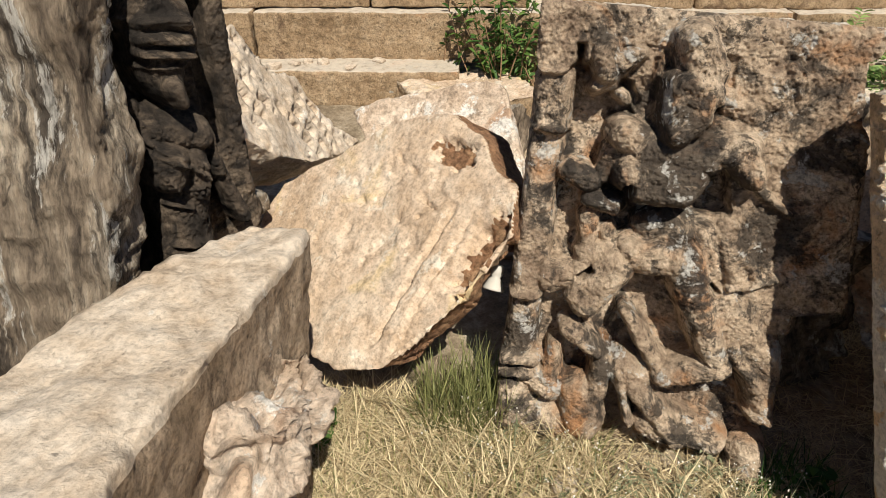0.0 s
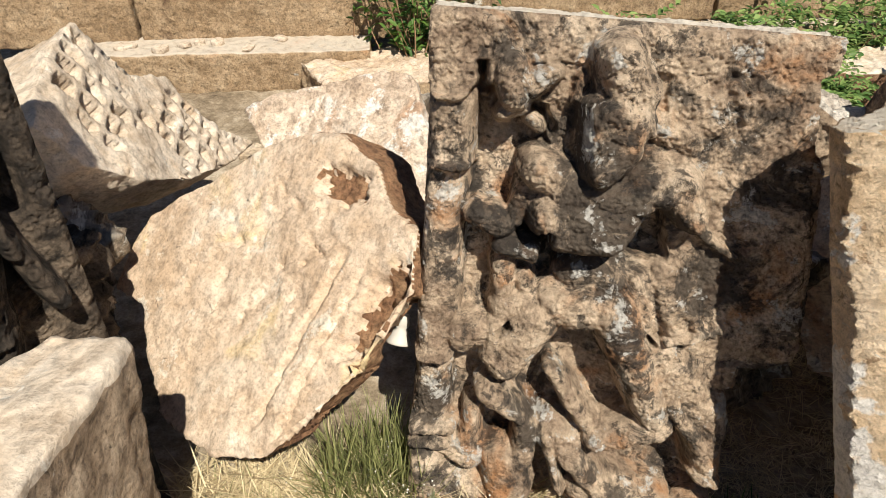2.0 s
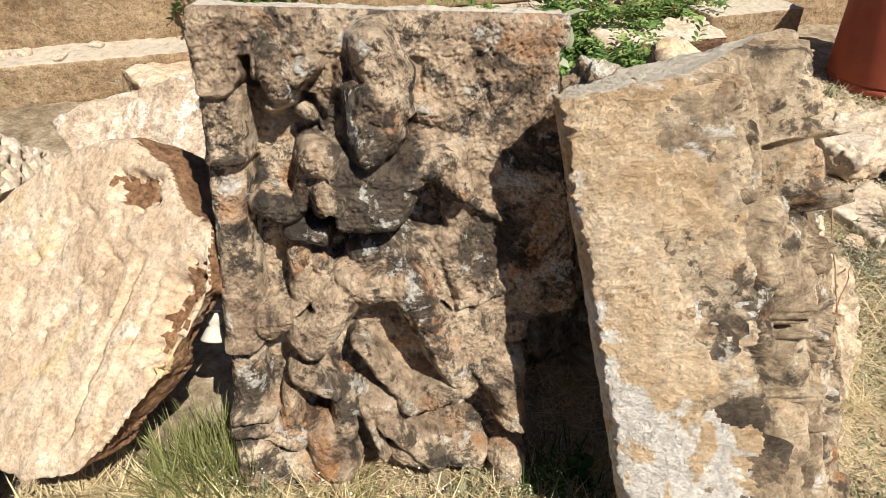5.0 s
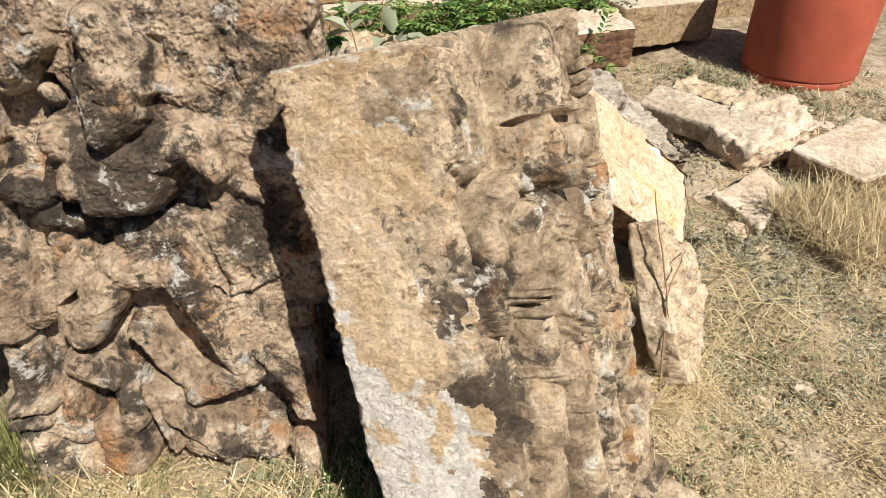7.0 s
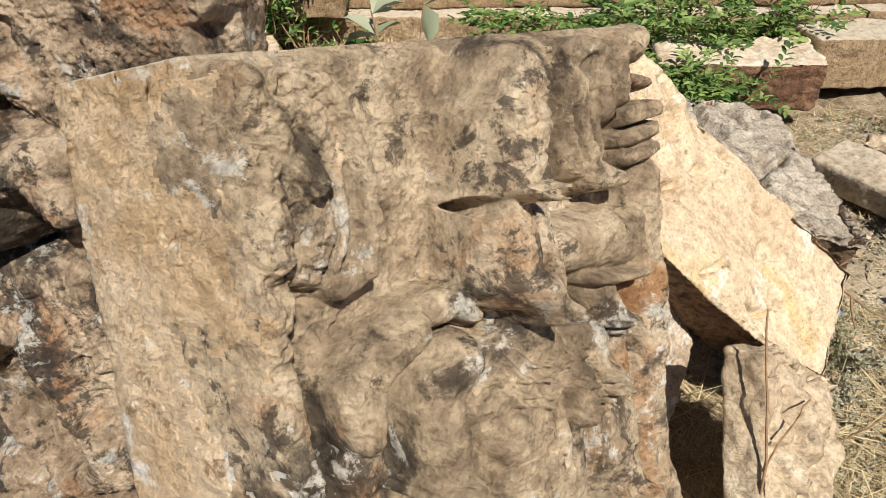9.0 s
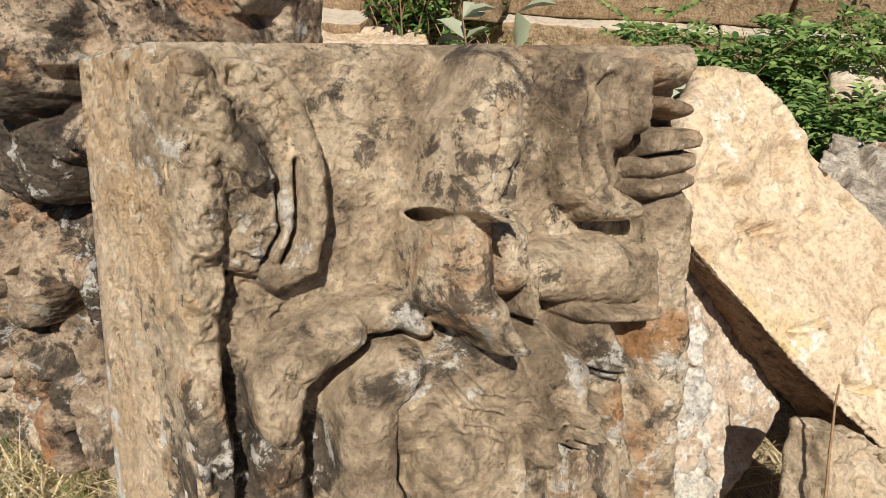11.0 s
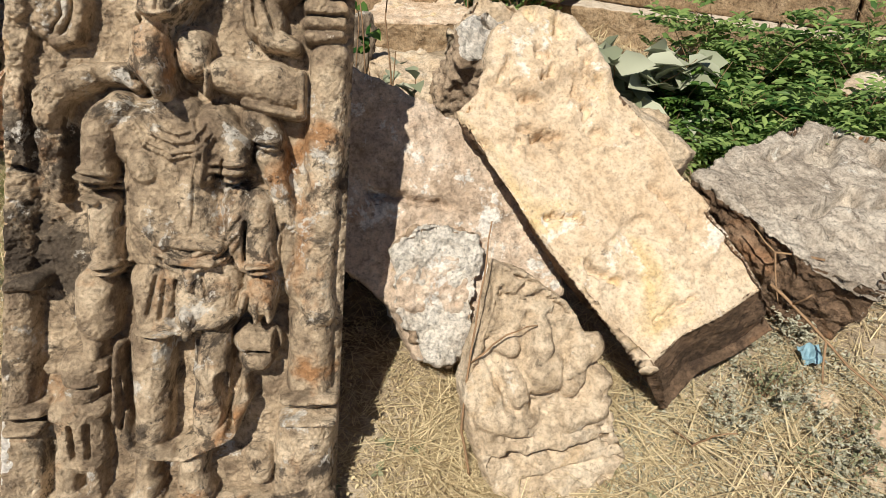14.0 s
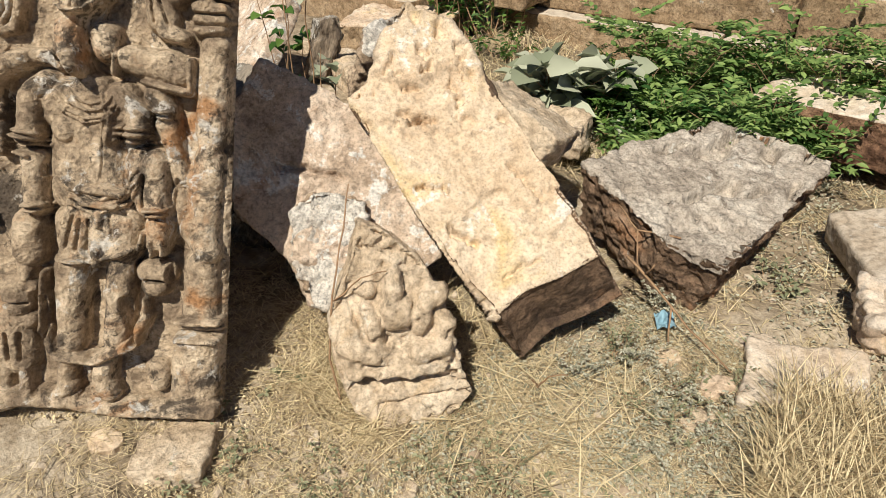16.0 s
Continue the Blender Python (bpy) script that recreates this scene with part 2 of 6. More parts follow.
def perlin(p):
    i = np.floor(p).astype(int)
    f = p - i
    w = f * f * f * (f * (f * 6 - 15) + 10)
    out = np.zeros(len(p))
    for dx in (0, 1):
        for dy in (0, 1):
            for dz in (0, 1):
                h = _perm[(_perm[(_perm[(i[:, 0] + dx) & 255] + i[:, 1] + dy) & 255] + i[:, 2] + dz) & 255]
                g = _grad[h]
                d = g[:, 0] * (f[:, 0] - dx) + g[:, 1] * (f[:, 1] - dy) + g[:, 2] * (f[:, 2] - dz)
                out += d * (w[:, 0] if dx else 1 - w[:, 0]) * (w[:, 1] if dy else 1 - w[:, 1]) * (w[:, 2] if dz else 1 - w[:, 2])
    return out * 1.6


def fbm(p, scale, octaves=4, gain=0.5, seed=0.0):
    q, a, s = p * scale + seed * 17.31, 1.0, np.zeros(len(p))
    for _ in range(octaves):
        s += a * perlin(q)
        q, a = q * 2.03 + 5.7, a * gain
    return s


def smooth01(x, a, b):
    t = np.clip((x - a) / (b - a), 0, 1)
    return t * t * (3 - 2 * t)


def facing(origin, normal):
    """The frame of a leaning face: x along it, y up it, z out of it."""
    n = Vector(normal).normalized()
    u = Vector((0, 0, 1)).cross(n).normalized()
    v = n.cross(u)
    m = Matrix((u, v, n)).transposed().to_4x4()
    m.translation = origin
    return m


def mesh_object(name, verts, faces, material, m=Matrix(), smooth=True, parent=None):
    me = bpy.data.meshes.new(name)
    me.from_pydata([tuple(v) for v in verts], [], faces)
    me.materials.append(material)
    if smooth:
        me.polygons.foreach_set("use_smooth", [True] * len(me.polygons))
    me.update()
    ob = new(name, me)
    if parent:
        ob.parent = parent
    ob.matrix_basis = m
    return ob


def part(name, bm, material, parent, label=""):
    me = bpy.data.meshes.new(name)
    bm.to_mesh(me)
    bm.free()
    me.materials.append(material)
    ob = new(name, me)
    ob.parent = parent
    return tagged(ob, label)


class Carving:
    """A carved face as heights over a sheet: rounded limbs, sunk pockets, fine ridges."""

    gain, square, rug = 1.0, 2.8, 1.0

    def __init__(self, left, right, bottom, top, nu, nv, base):
        s, t = np.meshgrid(np.linspace(0, 1, nu), np.linspace(0, 1, nv))
        v0 = bottom(s) + (top(s) - bottom(s)) * t
        lo, hi = left(v0), right(v0)
        u0 = lo + (hi - lo) * s
        self.U, self.V, self.S, self.T, self.shape = u0, v0, s, t, (nv, nu)
        self.edge = np.minimum(np.minimum(u0 - lo, hi - u0), np.minimum(v0 - bottom(s), top(s) - v0))
        self.H = np.full(u0.shape, base, float)

    def warp(self, coarse, fine, seed):
        """Make the outlines of the carving worn and uneven."""
        p = np.stack([self.U.ravel(), self.V.ravel(), 0 * self.U.ravel()], 1)
        self.U0, self.V0 = self.U, self.V
        for k, (a, s) in enumerate(((coarse, 11), (fine, 38))):
            self.U = self.U + a * fbm(p, s, 2, 0.5, seed + k).reshape(self.shape)
            self.V = self.V + a * fbm(p, s, 2, 0.5, seed + 3 + k).reshape(self.shape)

    def unwarp(self):
        self.U, self.V = self.U0, self.V0

    def along(self, u0, v0, u1, v1, r0, r1):
        du, dv = u1 - u0, v1 - v0
        k = np.clip(((self.U - u0) * du + (self.V - v0) * dv) / max(du * du + dv * dv, 1e-9), 0, 1)
        d = np.hypot(self.U - u0 - k * du, self.V - v0 - k * dv)
        return d / (r0 + (r1 - r0) * k)

    def cap(self, u0, v0, u1, v1, r0, r1, h):
        d = self.along(u0, v0, u1, v1, r0, r1)
        new_h = np.where(d < 1, h * self.gain * np.clip(1 - np.clip(d, 0, 1) ** self.square, 0, 1) ** 0.5, -1)
        gap = np.clip(0.5 + 0.5 * (new_h - self.H) / 0.008, 0, 1)
        self.H = np.where(new_h < 0, self.H, self.H + (new_h - self.H) * gap + 0.008 * gap * (1 - gap) * 0.5)

    def dig(self, u0, v0, u1, v1, r0, r1, h):
        d = self.along(u0, v0, u1, v1, r0, r1)
        sunk = 0.03 - h * np.clip(1 - np.clip(d, 0, 1) ** 3, 0, 1)
        low = self.H < 0.085
        self.H = np.where((d < 1) & low, np.minimum(self.H, sunk), self.H)

    def panel(self, u0, v0, u1, v1, r0, r1, h):
        """A flat-topped field with steep, worn edges."""
        d = self.along(u0, v0, u1, v1, r0, r1)
        self.H = np.maximum(self.H, h * (1 - smooth01(d, 0.93, 1.03)))

    def cut(self, u0, v0, u1, v1, r0, r1, h):
        """A deep hollow, whatever stood there."""
        d = self.along(u0, v0, u1, v1, r0, r1)
        self.H = np.where(d < 1, np.minimum(self.H, h + 0.1 * np.clip(d, 0, 1) ** 2.5), self.H)

    def add(self, u0, v0, u1, v1, r, a):
        d = self.along(u0, v0, u1, v1, r, r)
        self.H += np.where(d < 1, 1.5 * a * np.clip(1 - d * d, 0, 1), 0)

    def beads(self, u0, v0, u1, v1, r, a):
        """A row of small round bosses."""
        n = max(2, round(math.hypot(u1 - u0, v1 - v0) / (1.7 * r)))
        for k in range(n + 1):
            u, v = u0 + (u1 - u0) * k / n, v0 + (v1 - v0) * k / n
            self.add(u, v, u, v, r, a)

    def soften(self, rounds=1):
        for _ in range(rounds):
            h = np.pad(self.H, 1, mode="edge")
            self.H = (h[:-2, 1:-1] + h[2:, 1:-1] + h[1:-1, :-2] + h[1:-1, 2:] + 2 * self.H) / 6


def stele(name, c, thick, rough, wear, material, side_material, m, inset=None, seed=1.0, steps=26, side_width=0.0, chip=0.0):
    """A slab whose front is the carving c; its sides go back by thick."""
    nv, nu = c.shape
    flat = np.stack([c.U.ravel(), c.V.ravel(), c.H.ravel()], 1)
    big, mid, fine = fbm(flat, 9, 3, 0.5, seed), fbm(flat, 34, 3, 0.55, seed + 1), fbm(flat, 120, 2, 0.5, seed + 2)
    pits = smooth01(fbm(flat, 48, 2, 0.5, seed + 5), 0.25, 0.6)
    mid = mid - 0.8 * np.abs(fbm(flat, 17, 3, 0.55, seed + 7))
    f = fbm(flat, 13, 4, 0.6, seed + 8) * 3
    rug = np.broadcast_to(c.rug, c.shape).ravel()
    ledge = (np.floor(f) + smooth01(f - np.floor(f), 0.75, 1.0)) / 3 * chip * rug
    keep = (1 - 0.5 * smooth01(big, -0.2, 0.3)) * rug
    H = c.H.ravel() + wear * 0.5 * big * rug + rough * keep * mid + rough * 0.7 * fine - rough * 1.1 * keep * pits + ledge
    e = c.edge.ravel()
    H = H - 0.02 * (1 - np.clip((e + 0.004 * mid) / 0.02, 0, 1)) ** 2
    front = np.stack([c.U.ravel(), c.V.ravel(), H], 1)
    idx = np.arange(nv * nu).reshape(nv, nu)
    faces = [tuple(q) for q in np.stack([idx[:-1, :-1], idx[:-1, 1:], idx[1:, 1:], idx[1:, :-1]], -1).reshape(-1, 4).tolist()]
    n_front = len(faces)
    ring = np.concatenate([idx[0, :-1], idx[:-1, -1], idx[-1, :0:-1], idx[:0:-1, 0]])
    verts, prev = [front], ring
    base, n_ring, count = front[ring], len(ring), len(front)
    mid_u, mid_v = base[:, 0].mean(), base[:, 1].mean()
    for k in range(1, steps + 1):
        g = k / steps
        p = base.copy()
        p[:, 2] = base[:, 2] * (1 - g) + -thick * g
        if inset:
            inset(p, g)
        wob = fbm(p, 16, 3, 0.5, seed + 3) * 0.006 + fbm(p, 60, 2, 0.5, seed + 4) * 0.0035
        out = np.stack([np.sign(p[:, 0] - mid_u) * (np.abs(p[:, 0] - mid_u) > 0.25), np.sign(p[:, 1] - mid_v) * (np.abs(p[:, 1] - mid_v) > 0.4)], 1)
        p[:, :2] += out * wob[:, None] * min(1, g * 4)
        verts.append(p)
        cur = np.arange(count, count + n_ring)
        count += n_ring
        a, b = prev, cur
        faces += [tuple(q) for q in np.stack([a, b, np.roll(b, -1), np.roll(a, -1)], 1).tolist()]
        prev = cur
    faces.append(tuple(prev[::-1].tolist()))
    ob = mesh_object(name, np.concatenate(verts), faces, material, m)
    ob.data.materials.append(side_material)
    ids = np.zeros(len(faces), int)
    ids[n_front:] = 1
    if side_width:
        s = (c.U - c.U[:, :1])[:-1, :-1] + 0.06 * fbm(flat, 7, 4, 0.6, seed + 6).reshape(nv, nu)[:-1, :-1]
        ids[:n_front] = (s < side_width).ravel()
    ob.data.polygons.foreach_set("material_index", ids.tolist())
    return ob


def stone(name, outline, thick, m, material, label, category="stone", voxel=0.012, round_off=4, rough=0.010, big=0.02, taper=1.0, shift=(0, 0), seed=0.0, carve=None, group="", strata=0.0, under=None, patches=(), flake=0.0):
    """A broken stone: an outline with thickness, worn edges and an uneven surface; carve(p, n) may shape it further."""
    bm = bmesh.new()
    cu = sum(p[0] for p in outline) / len(outline)
    cv = sum(p[1] for p in outline) / len(outline)
    top = [bm.verts.new((u, v, 0)) for u, v in outline]
    low = [bm.verts.new((cu + (u - cu) * taper + shift[0], cv + (v - cv) * taper + shift[1], -thick)) for u, v in outline]
    n = len(top)
    bm.faces.new(top)
    bm.faces.new(low[::-1])
    for i in range(n):
        bm.faces.new((top[i], low[i], low[(i + 1) % n], top[(i + 1) % n]))
    bmesh.ops.recalc_face_normals(bm, faces=bm.faces)
    me = bpy.data.meshes.new(name)
    bm.to_mesh(me)
    bm.free()
    ob = new(name, me)
    mod = ob.modifiers.new("remesh", "REMESH")
    mod.mode, mod.voxel_size = "VOXEL", voxel
    sm = ob.modifiers.new("smooth", "SMOOTH")
    sm.factor, sm.iterations = 0.5, round_off
    done = bpy.data.meshes.new_from_object(ob.evaluated_get(bpy.context.evaluated_depsgraph_get()))
    ob.modifiers.clear()
    ob.data = done
    done.name = name
    bpy.data.meshes.remove(me)
    k = len(done.vertices)
    p, nn = np.empty(k * 3), np.empty(k * 3)
    done.vertices.foreach_get("co", p)
    done.vertices.foreach_get("normal", nn)
    p, nn = p.reshape(-1, 3), nn.reshape(-1, 3)
    ridged = -np.abs(fbm(p, 7, 3, 0.5, seed + 9))
    d = big * fbm(p, 4.5, 2, 0.5, seed) + rough * (fbm(p, 16, 4, 0.55, seed + 1) + 0.6 * ridged) + rough * 0.25 * fbm(p, 75, 2, 0.5, seed + 2)
    side = 1 - np.clip(np.abs(nn[:, 2]) * 1.2, 0, 1)
    if flake:
        f = fbm(p, 3.6, 4, 0.55, seed + 6) * 4
        low_f = np.floor(f)
        d += flake * (low_f + smooth01(f - low_f, 0.7, 1.0)) * 0.5 * smooth01(nn[:, 2], 0.3, 0.9)
    if strata:
        d += strata * side * perlin(np.stack([p[:, 0] * 3, p[:, 1] * 3, p[:, 2] * 42 + fbm(p, 6, 2)], 1) + seed)
    d += rough * 0.6 * side * fbm(p, 24, 3, 0.6, seed + 4)
    if carve:
        d = d + carve(p, nn)
    p = p + nn * d[:, None]
    done.vertices.foreach_set("co", p.ravel())
    done.materials.clear()
    done.materials.append(material)
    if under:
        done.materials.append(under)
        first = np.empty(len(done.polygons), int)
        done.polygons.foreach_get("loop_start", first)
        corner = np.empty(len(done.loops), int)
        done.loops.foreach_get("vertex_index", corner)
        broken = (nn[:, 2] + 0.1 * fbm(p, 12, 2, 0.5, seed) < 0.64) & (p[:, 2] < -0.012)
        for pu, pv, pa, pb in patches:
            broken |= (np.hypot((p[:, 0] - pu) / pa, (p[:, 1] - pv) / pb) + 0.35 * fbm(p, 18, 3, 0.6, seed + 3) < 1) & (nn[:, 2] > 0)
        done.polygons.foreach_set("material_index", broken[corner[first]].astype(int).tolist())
    done.polygons.foreach_set("use_smooth", [True] * len(done.polygons))
    done.update()
    ob.matrix_basis = m
    return tagged(ob, label, category, group)


def crack(p, u0, v0, u1, v1, width, deep, wander=0.012, seed=0.0):
    """A crack along a line on the upper face."""
    du, dv = u1 - u0, v1 - v0
    length = math.hypot(du, dv)
    s = ((p[:, 0] - u0) * du + (p[:, 1] - v0) * dv) / (length * length)
    off = ((p[:, 0] - u0) * -dv + (p[:, 1] - v0) * du) / length + wander * fbm(np.stack([s * 6, s * 0, s * 0], 1), 1, 2, 0.5, seed)
    end = smooth01(s, -0.02, 0.12) * (1 - smooth01(s, 0.88, 1.02))
    return -deep * np.clip(1 - (off / width) ** 2, 0, 1) * end * (p[:, 2] > -0.06)


def rounded_block(name, size, m, material, label, category="stone", seed=0.0, voxel=0.016, rough=0.006, big=0.008, group="", strata=0.0, round_off=3, kind=""):
    """A dressed block, its top at the origin's height."""
    a, b, h = size
    o = stone(name, [(-a / 2, -b / 2), (a / 2, -b / 2), (a / 2, b / 2), (-a / 2, b / 2)], h, m, material, label, category, voxel, round_off, rough, big, seed=seed, group=group, strata=strata)
    return tagged(o, kind=kind)


def ground_height(x, y):
    """The earth falls from the foot of the dancing relief to the open yard."""
    k = smooth01(np.asarray(x, float), 0.5, 2.4)
    z = -0.03 - 0.29 * k
    far = smooth01(np.asarray(x, float), 2.9, 5.0)
    return z + 0.07 * far + 0.02 * np.sin(np.asarray(x) * 2.3 + 1) * np.cos(np.asarray(y) * 1.9)


def ground_full(x, y):
    p = np.stack([x, y, 0 * x], 1)
    near = (np.abs(x - 1) < 6) & (np.abs(y - 2) < 5)
    bumps = np.zeros(len(p))
    bumps[near] = 0.02 * fbm(p[near], 3, 3) + 0.008 * fbm(p[near], 18, 3, 0.6)
    return ground_height(x, y) + bumps


def gz(x, y):
    return float(ground_height(x, y))


# ---- ground ----
def build_ground():
    fx = np.concatenate([np.array([-900, -300, -100, -40, -15, -7]), np.arange(-4, 6.6, 0.028), np.array([8, 15, 40, 100, 300, 900])])
    fy = np.concatenate([np.array([-900, -300, -100, -40, -15, -5]), np.arange(-1.5, 6.0, 0.028), np.array([7, 12, 40, 100, 300, 900])])
    X, Y = np.meshgrid(fx, fy)
    p = np.stack([X.ravel(), Y.ravel()], 1)
    Z = ground_full(p[:, 0], p[:, 1])
    idx = np.arange(len(p)).reshape(X.shape)
    faces = np.stack([idx[:-1, :-1], idx[:-1, 1:], idx[1:, 1:], idx[1:, :-1]], -1).reshape(-1, 4).tolist()
    mat, tree, bsdf = nodes_of("dry_earth", 0.95)
    co = coords(tree)
    n1, n2, n3 = noise_node(tree, co, 1.6, 6, 0.6), noise_node(tree, co, 14, 8, 0.7), noise_node(tree, co, 90, 5, 0.7)
    col = ramp(tree, mix(tree, 0.5, n1, n2), ((0.38, (0.12, 0.088, 0.058)), (0.48, (0.3, 0.235, 0.16)), (0.6, (0.54, 0.455, 0.345))))
    col = mix(tree, 1.0, col, ramp(tree, n3, ((0.3, (0.6,)), (0.55, (1.0,)), (0.75, (1.2,)))), "MULTIPLY")
    tree.links.new(col, bsdf.inputs["Base Color"])
    add_bump(tree, bsdf, (n2, 0.6, 0.02), (n3, 0.6, 0.008))
    ob = mesh_object("ground", np.stack([p[:, 0], p[:, 1], Z], 1), faces, mat)
    return tagged(ob, "dry dusty earth with straw and gravel", "ground", kind="structure")


build_ground()


# ---- the two large reliefs ----
def dancing_relief():
    c = Carving(lambda v: -0.415 + 0.035 * smooth01(-v, -0.5, 0.7) * -1, lambda v: 0.38 + 0.05 * smooth01(-v, -0.5, 0.2) - 0.12 * smooth01(-v, 0.175, 0.2),
                lambda s: -0.72 + 0 * s, lambda s: 0.555 - 0.035 * s, 330, 520, 0.0)
    c.square = 2.6
    c.warp(0.006, 0.003, 2.0)
    c.H -= 0.06 * (1 - smooth01(c.V, 0.3, 0.42))
    # deep ground
    c.cut(-0.321, 0.323, -0.319, 0.144, 0.025, 0.032, -0.05)
    c.cut(-0.246, 0.293, -0.250, 0.162, 0.037, 0.034, -0.01)
    c.cut(-0.335, -0.024, -0.340, -0.121, 0.025, 0.029, -0.02)
    c.cut(0.064, 0.128, 0.132, 0.072, 0.027, 0.039, 0.015)
    c.cut(0.039, 0.096, 0.048, 0.040, 0.022, 0.022, 0.02)
    c.cut(-0.342, -0.350, -0.268, -0.369, 0.038, 0.029, -0.05)
    c.cut(-0.272, -0.504, -0.220, -0.561, 0.043, 0.044, -0.04)
    c.cut(-0.058, -0.261, 0.045, -0.380, 0.059, 0.055, 0.005)
    c.cut(-0.150, -0.372, -0.121, -0.450, 0.038, 0.033, 0)
    c.cut(0.019, -0.266, 0.036, -0.349, 0.062, 0.064, 0.012)
    c.cut(0.124, -0.523, 0.176, -0.636, 0.076, 0.093, 0.015)
    # plain upper field, border and colonnette
    c.panel(-0.394, 0.505, 0.328, 0.492, 0.050, 0.056, 0.09)
    c.panel(0.206, 0.421, 0.267, -0.103, 0.148, 0.154, 0.088)
    c.panel(-0.022, 0.465, 0.005, 0.340, 0.159, 0.180, 0.075)
    c.panel(-0.180, 0.487, -0.158, 0.421, 0.066, 0.056, 0.075)
    c.panel(-0.370, 0.511, -0.371, 0.425, 0.052, 0.054, 0.1)
    c.panel(0.321, 0.243, 0.375, -0.108, 0.078, 0.090, 0.08)
    c.add(-0.416, 0.388, -0.304, 0.385, 0.0096, 0.0195)
    c.cap(-0.366, 0.353, -0.368, 0.253, 0.058, 0.055, 0.115)
    c.add(-0.420, 0.243, -0.318, 0.238, 0.0114, 0.0195)
    c.cap(-0.375, 0.206, -0.391, -0.207, 0.053, 0.056, 0.1)
    c.add(-0.433, -0.212, -0.346, -0.219, 0.0111, 0.0195)
    c.cap(-0.392, -0.253, -0.397, -0.415, 0.048, 0.057, 0.092)
    c.cap(-0.446, -0.421, -0.344, -0.416, 0.022, 0.023, 0.118)
    c.cap(-0.448, -0.461, -0.348, -0.456, 0.018, 0.018, 0.125)
    c.cap(-0.408, -0.527, -0.410, -0.613, 0.069, 0.071, 0.105)
    # raised hand with its object
    c.cap(-0.246, 0.439, -0.236, 0.390, 0.049, 0.044, 0.14)
    c.cap(-0.208, 0.411, -0.167, 0.433, 0.042, 0.026, 0.135)
    c.cap(-0.274, 0.483, -0.288, 0.423, 0.024, 0.020, 0.1)
    c.cap(-0.260, 0.350, -0.227, 0.362, 0.025, 0.025, 0.105)
    c.cap(-0.200, 0.334, -0.185, 0.322, 0.019, 0.019, 0.08)
    c.cap(-0.129, 0.356, -0.118, 0.279, 0.028, 0.031, 0.075)
    c.cap(-0.195, 0.256, -0.136, 0.274, 0.031, 0.031, 0.08)
    c.cap(-0.113, 0.423, -0.113, 0.378, 0.025, 0.025, 0.1)
    # head
    c.cap(-0.044, 0.471, -0.025, 0.409, 0.065, 0.080, 0.2)
    c.cap(-0.038, 0.358, -0.046, 0.303, 0.086, 0.079, 0.215)
    c.cap(-0.054, 0.279, -0.060, 0.261, 0.063, 0.052, 0.215)
    c.cap(-0.094, 0.384, -0.099, 0.257, 0.018, 0.021, 0.14)
    c.cap(0.012, 0.377, 0.025, 0.338, 0.029, 0.025, 0.17)
    c.cap(0.056, 0.336, 0.122, 0.312, 0.050, 0.042, 0.1)
    c.cap(0.035, 0.266, 0.106, 0.266, 0.042, 0.035, 0.105)
    c.cap(0.140, 0.388, 0.179, 0.336, 0.069, 0.037, 0.1)
    c.cap(0.183, 0.421, 0.212, 0.359, 0.026, 0.017, 0.1)
    # shoulders and arms
    c.cap(-0.171, 0.239, -0.114, 0.220, 0.056, 0.057, 0.16)
    c.cap(-0.120, 0.205, 0.025, 0.198, 0.055, 0.056, 0.17)
    c.cap(0.030, 0.216, 0.099, 0.227, 0.056, 0.061, 0.168)
    c.cap(0.100, 0.219, 0.140, 0.158, 0.059, 0.038, 0.162)
    c.cap(0.149, 0.143, 0.241, 0.072, 0.031, 0.014, 0.112)
    c.cap(-0.196, 0.193, -0.219, 0.129, 0.034, 0.030, 0.1)
    c.cap(-0.306, 0.134, -0.252, 0.114, 0.037, 0.042, 0.115)
    c.cap(-0.248, 0.065, -0.180, 0.051, 0.031, 0.036, 0.105)
    c.cap(-0.238, 0.010, -0.234, -0.075, 0.034, 0.030, 0.085)
    c.cap(-0.188, -0.021, -0.182, -0.085, 0.030, 0.030, 0.08)
    # chest, belly, hips
    c.cap(-0.137, 0.152, -0.020, 0.147, 0.070, 0.071, 0.175)
    c.cap(-0.114, 0.115, -0.031, 0.111, 0.056, 0.057, 0.178)
    c.cap(-0.073, 0.000, -0.010, 0.000, 0.059, 0.060, 0.1)
    c.cap(-0.112, -0.070, 0.022, -0.077, 0.065, 0.067, 0.125)
    c.cap(-0.227, -0.097, -0.124, -0.077, 0.049, 0.060, 0.1)
    c.cap(0.061, -0.016, 0.071, -0.102, 0.069, 0.066, 0.098)
    c.cap(0.109, 0.014, 0.148, -0.099, 0.049, 0.043, 0.105)
    c.cap(0.145, -0.042, 0.200, -0.100, 0.028, 0.017, 0.105)
    c.add(0.076, -0.152, 0.240, -0.100, 0.0129, 0.0195)
    c.cap(0.060, -0.157, 0.153, -0.173, 0.049, 0.050, 0.105)
    # legs
    c.cap(-0.320, -0.168, -0.287, -0.158, 0.055, 0.050, 0.11)
    c.cap(-0.156, -0.111, -0.222, -0.221, 0.065, 0.054, 0.135)
    c.cap(-0.241, -0.146, -0.249, -0.206, 0.047, 0.042, 0.12)
    c.cap(-0.258, -0.304, -0.172, -0.369, 0.038, 0.024, 0.125)
    c.cap(0.022, -0.103, 0.128, -0.327, 0.067, 0.052, 0.14)
    c.cap(0.141, -0.359, 0.006, -0.413, 0.053, 0.044, 0.13)
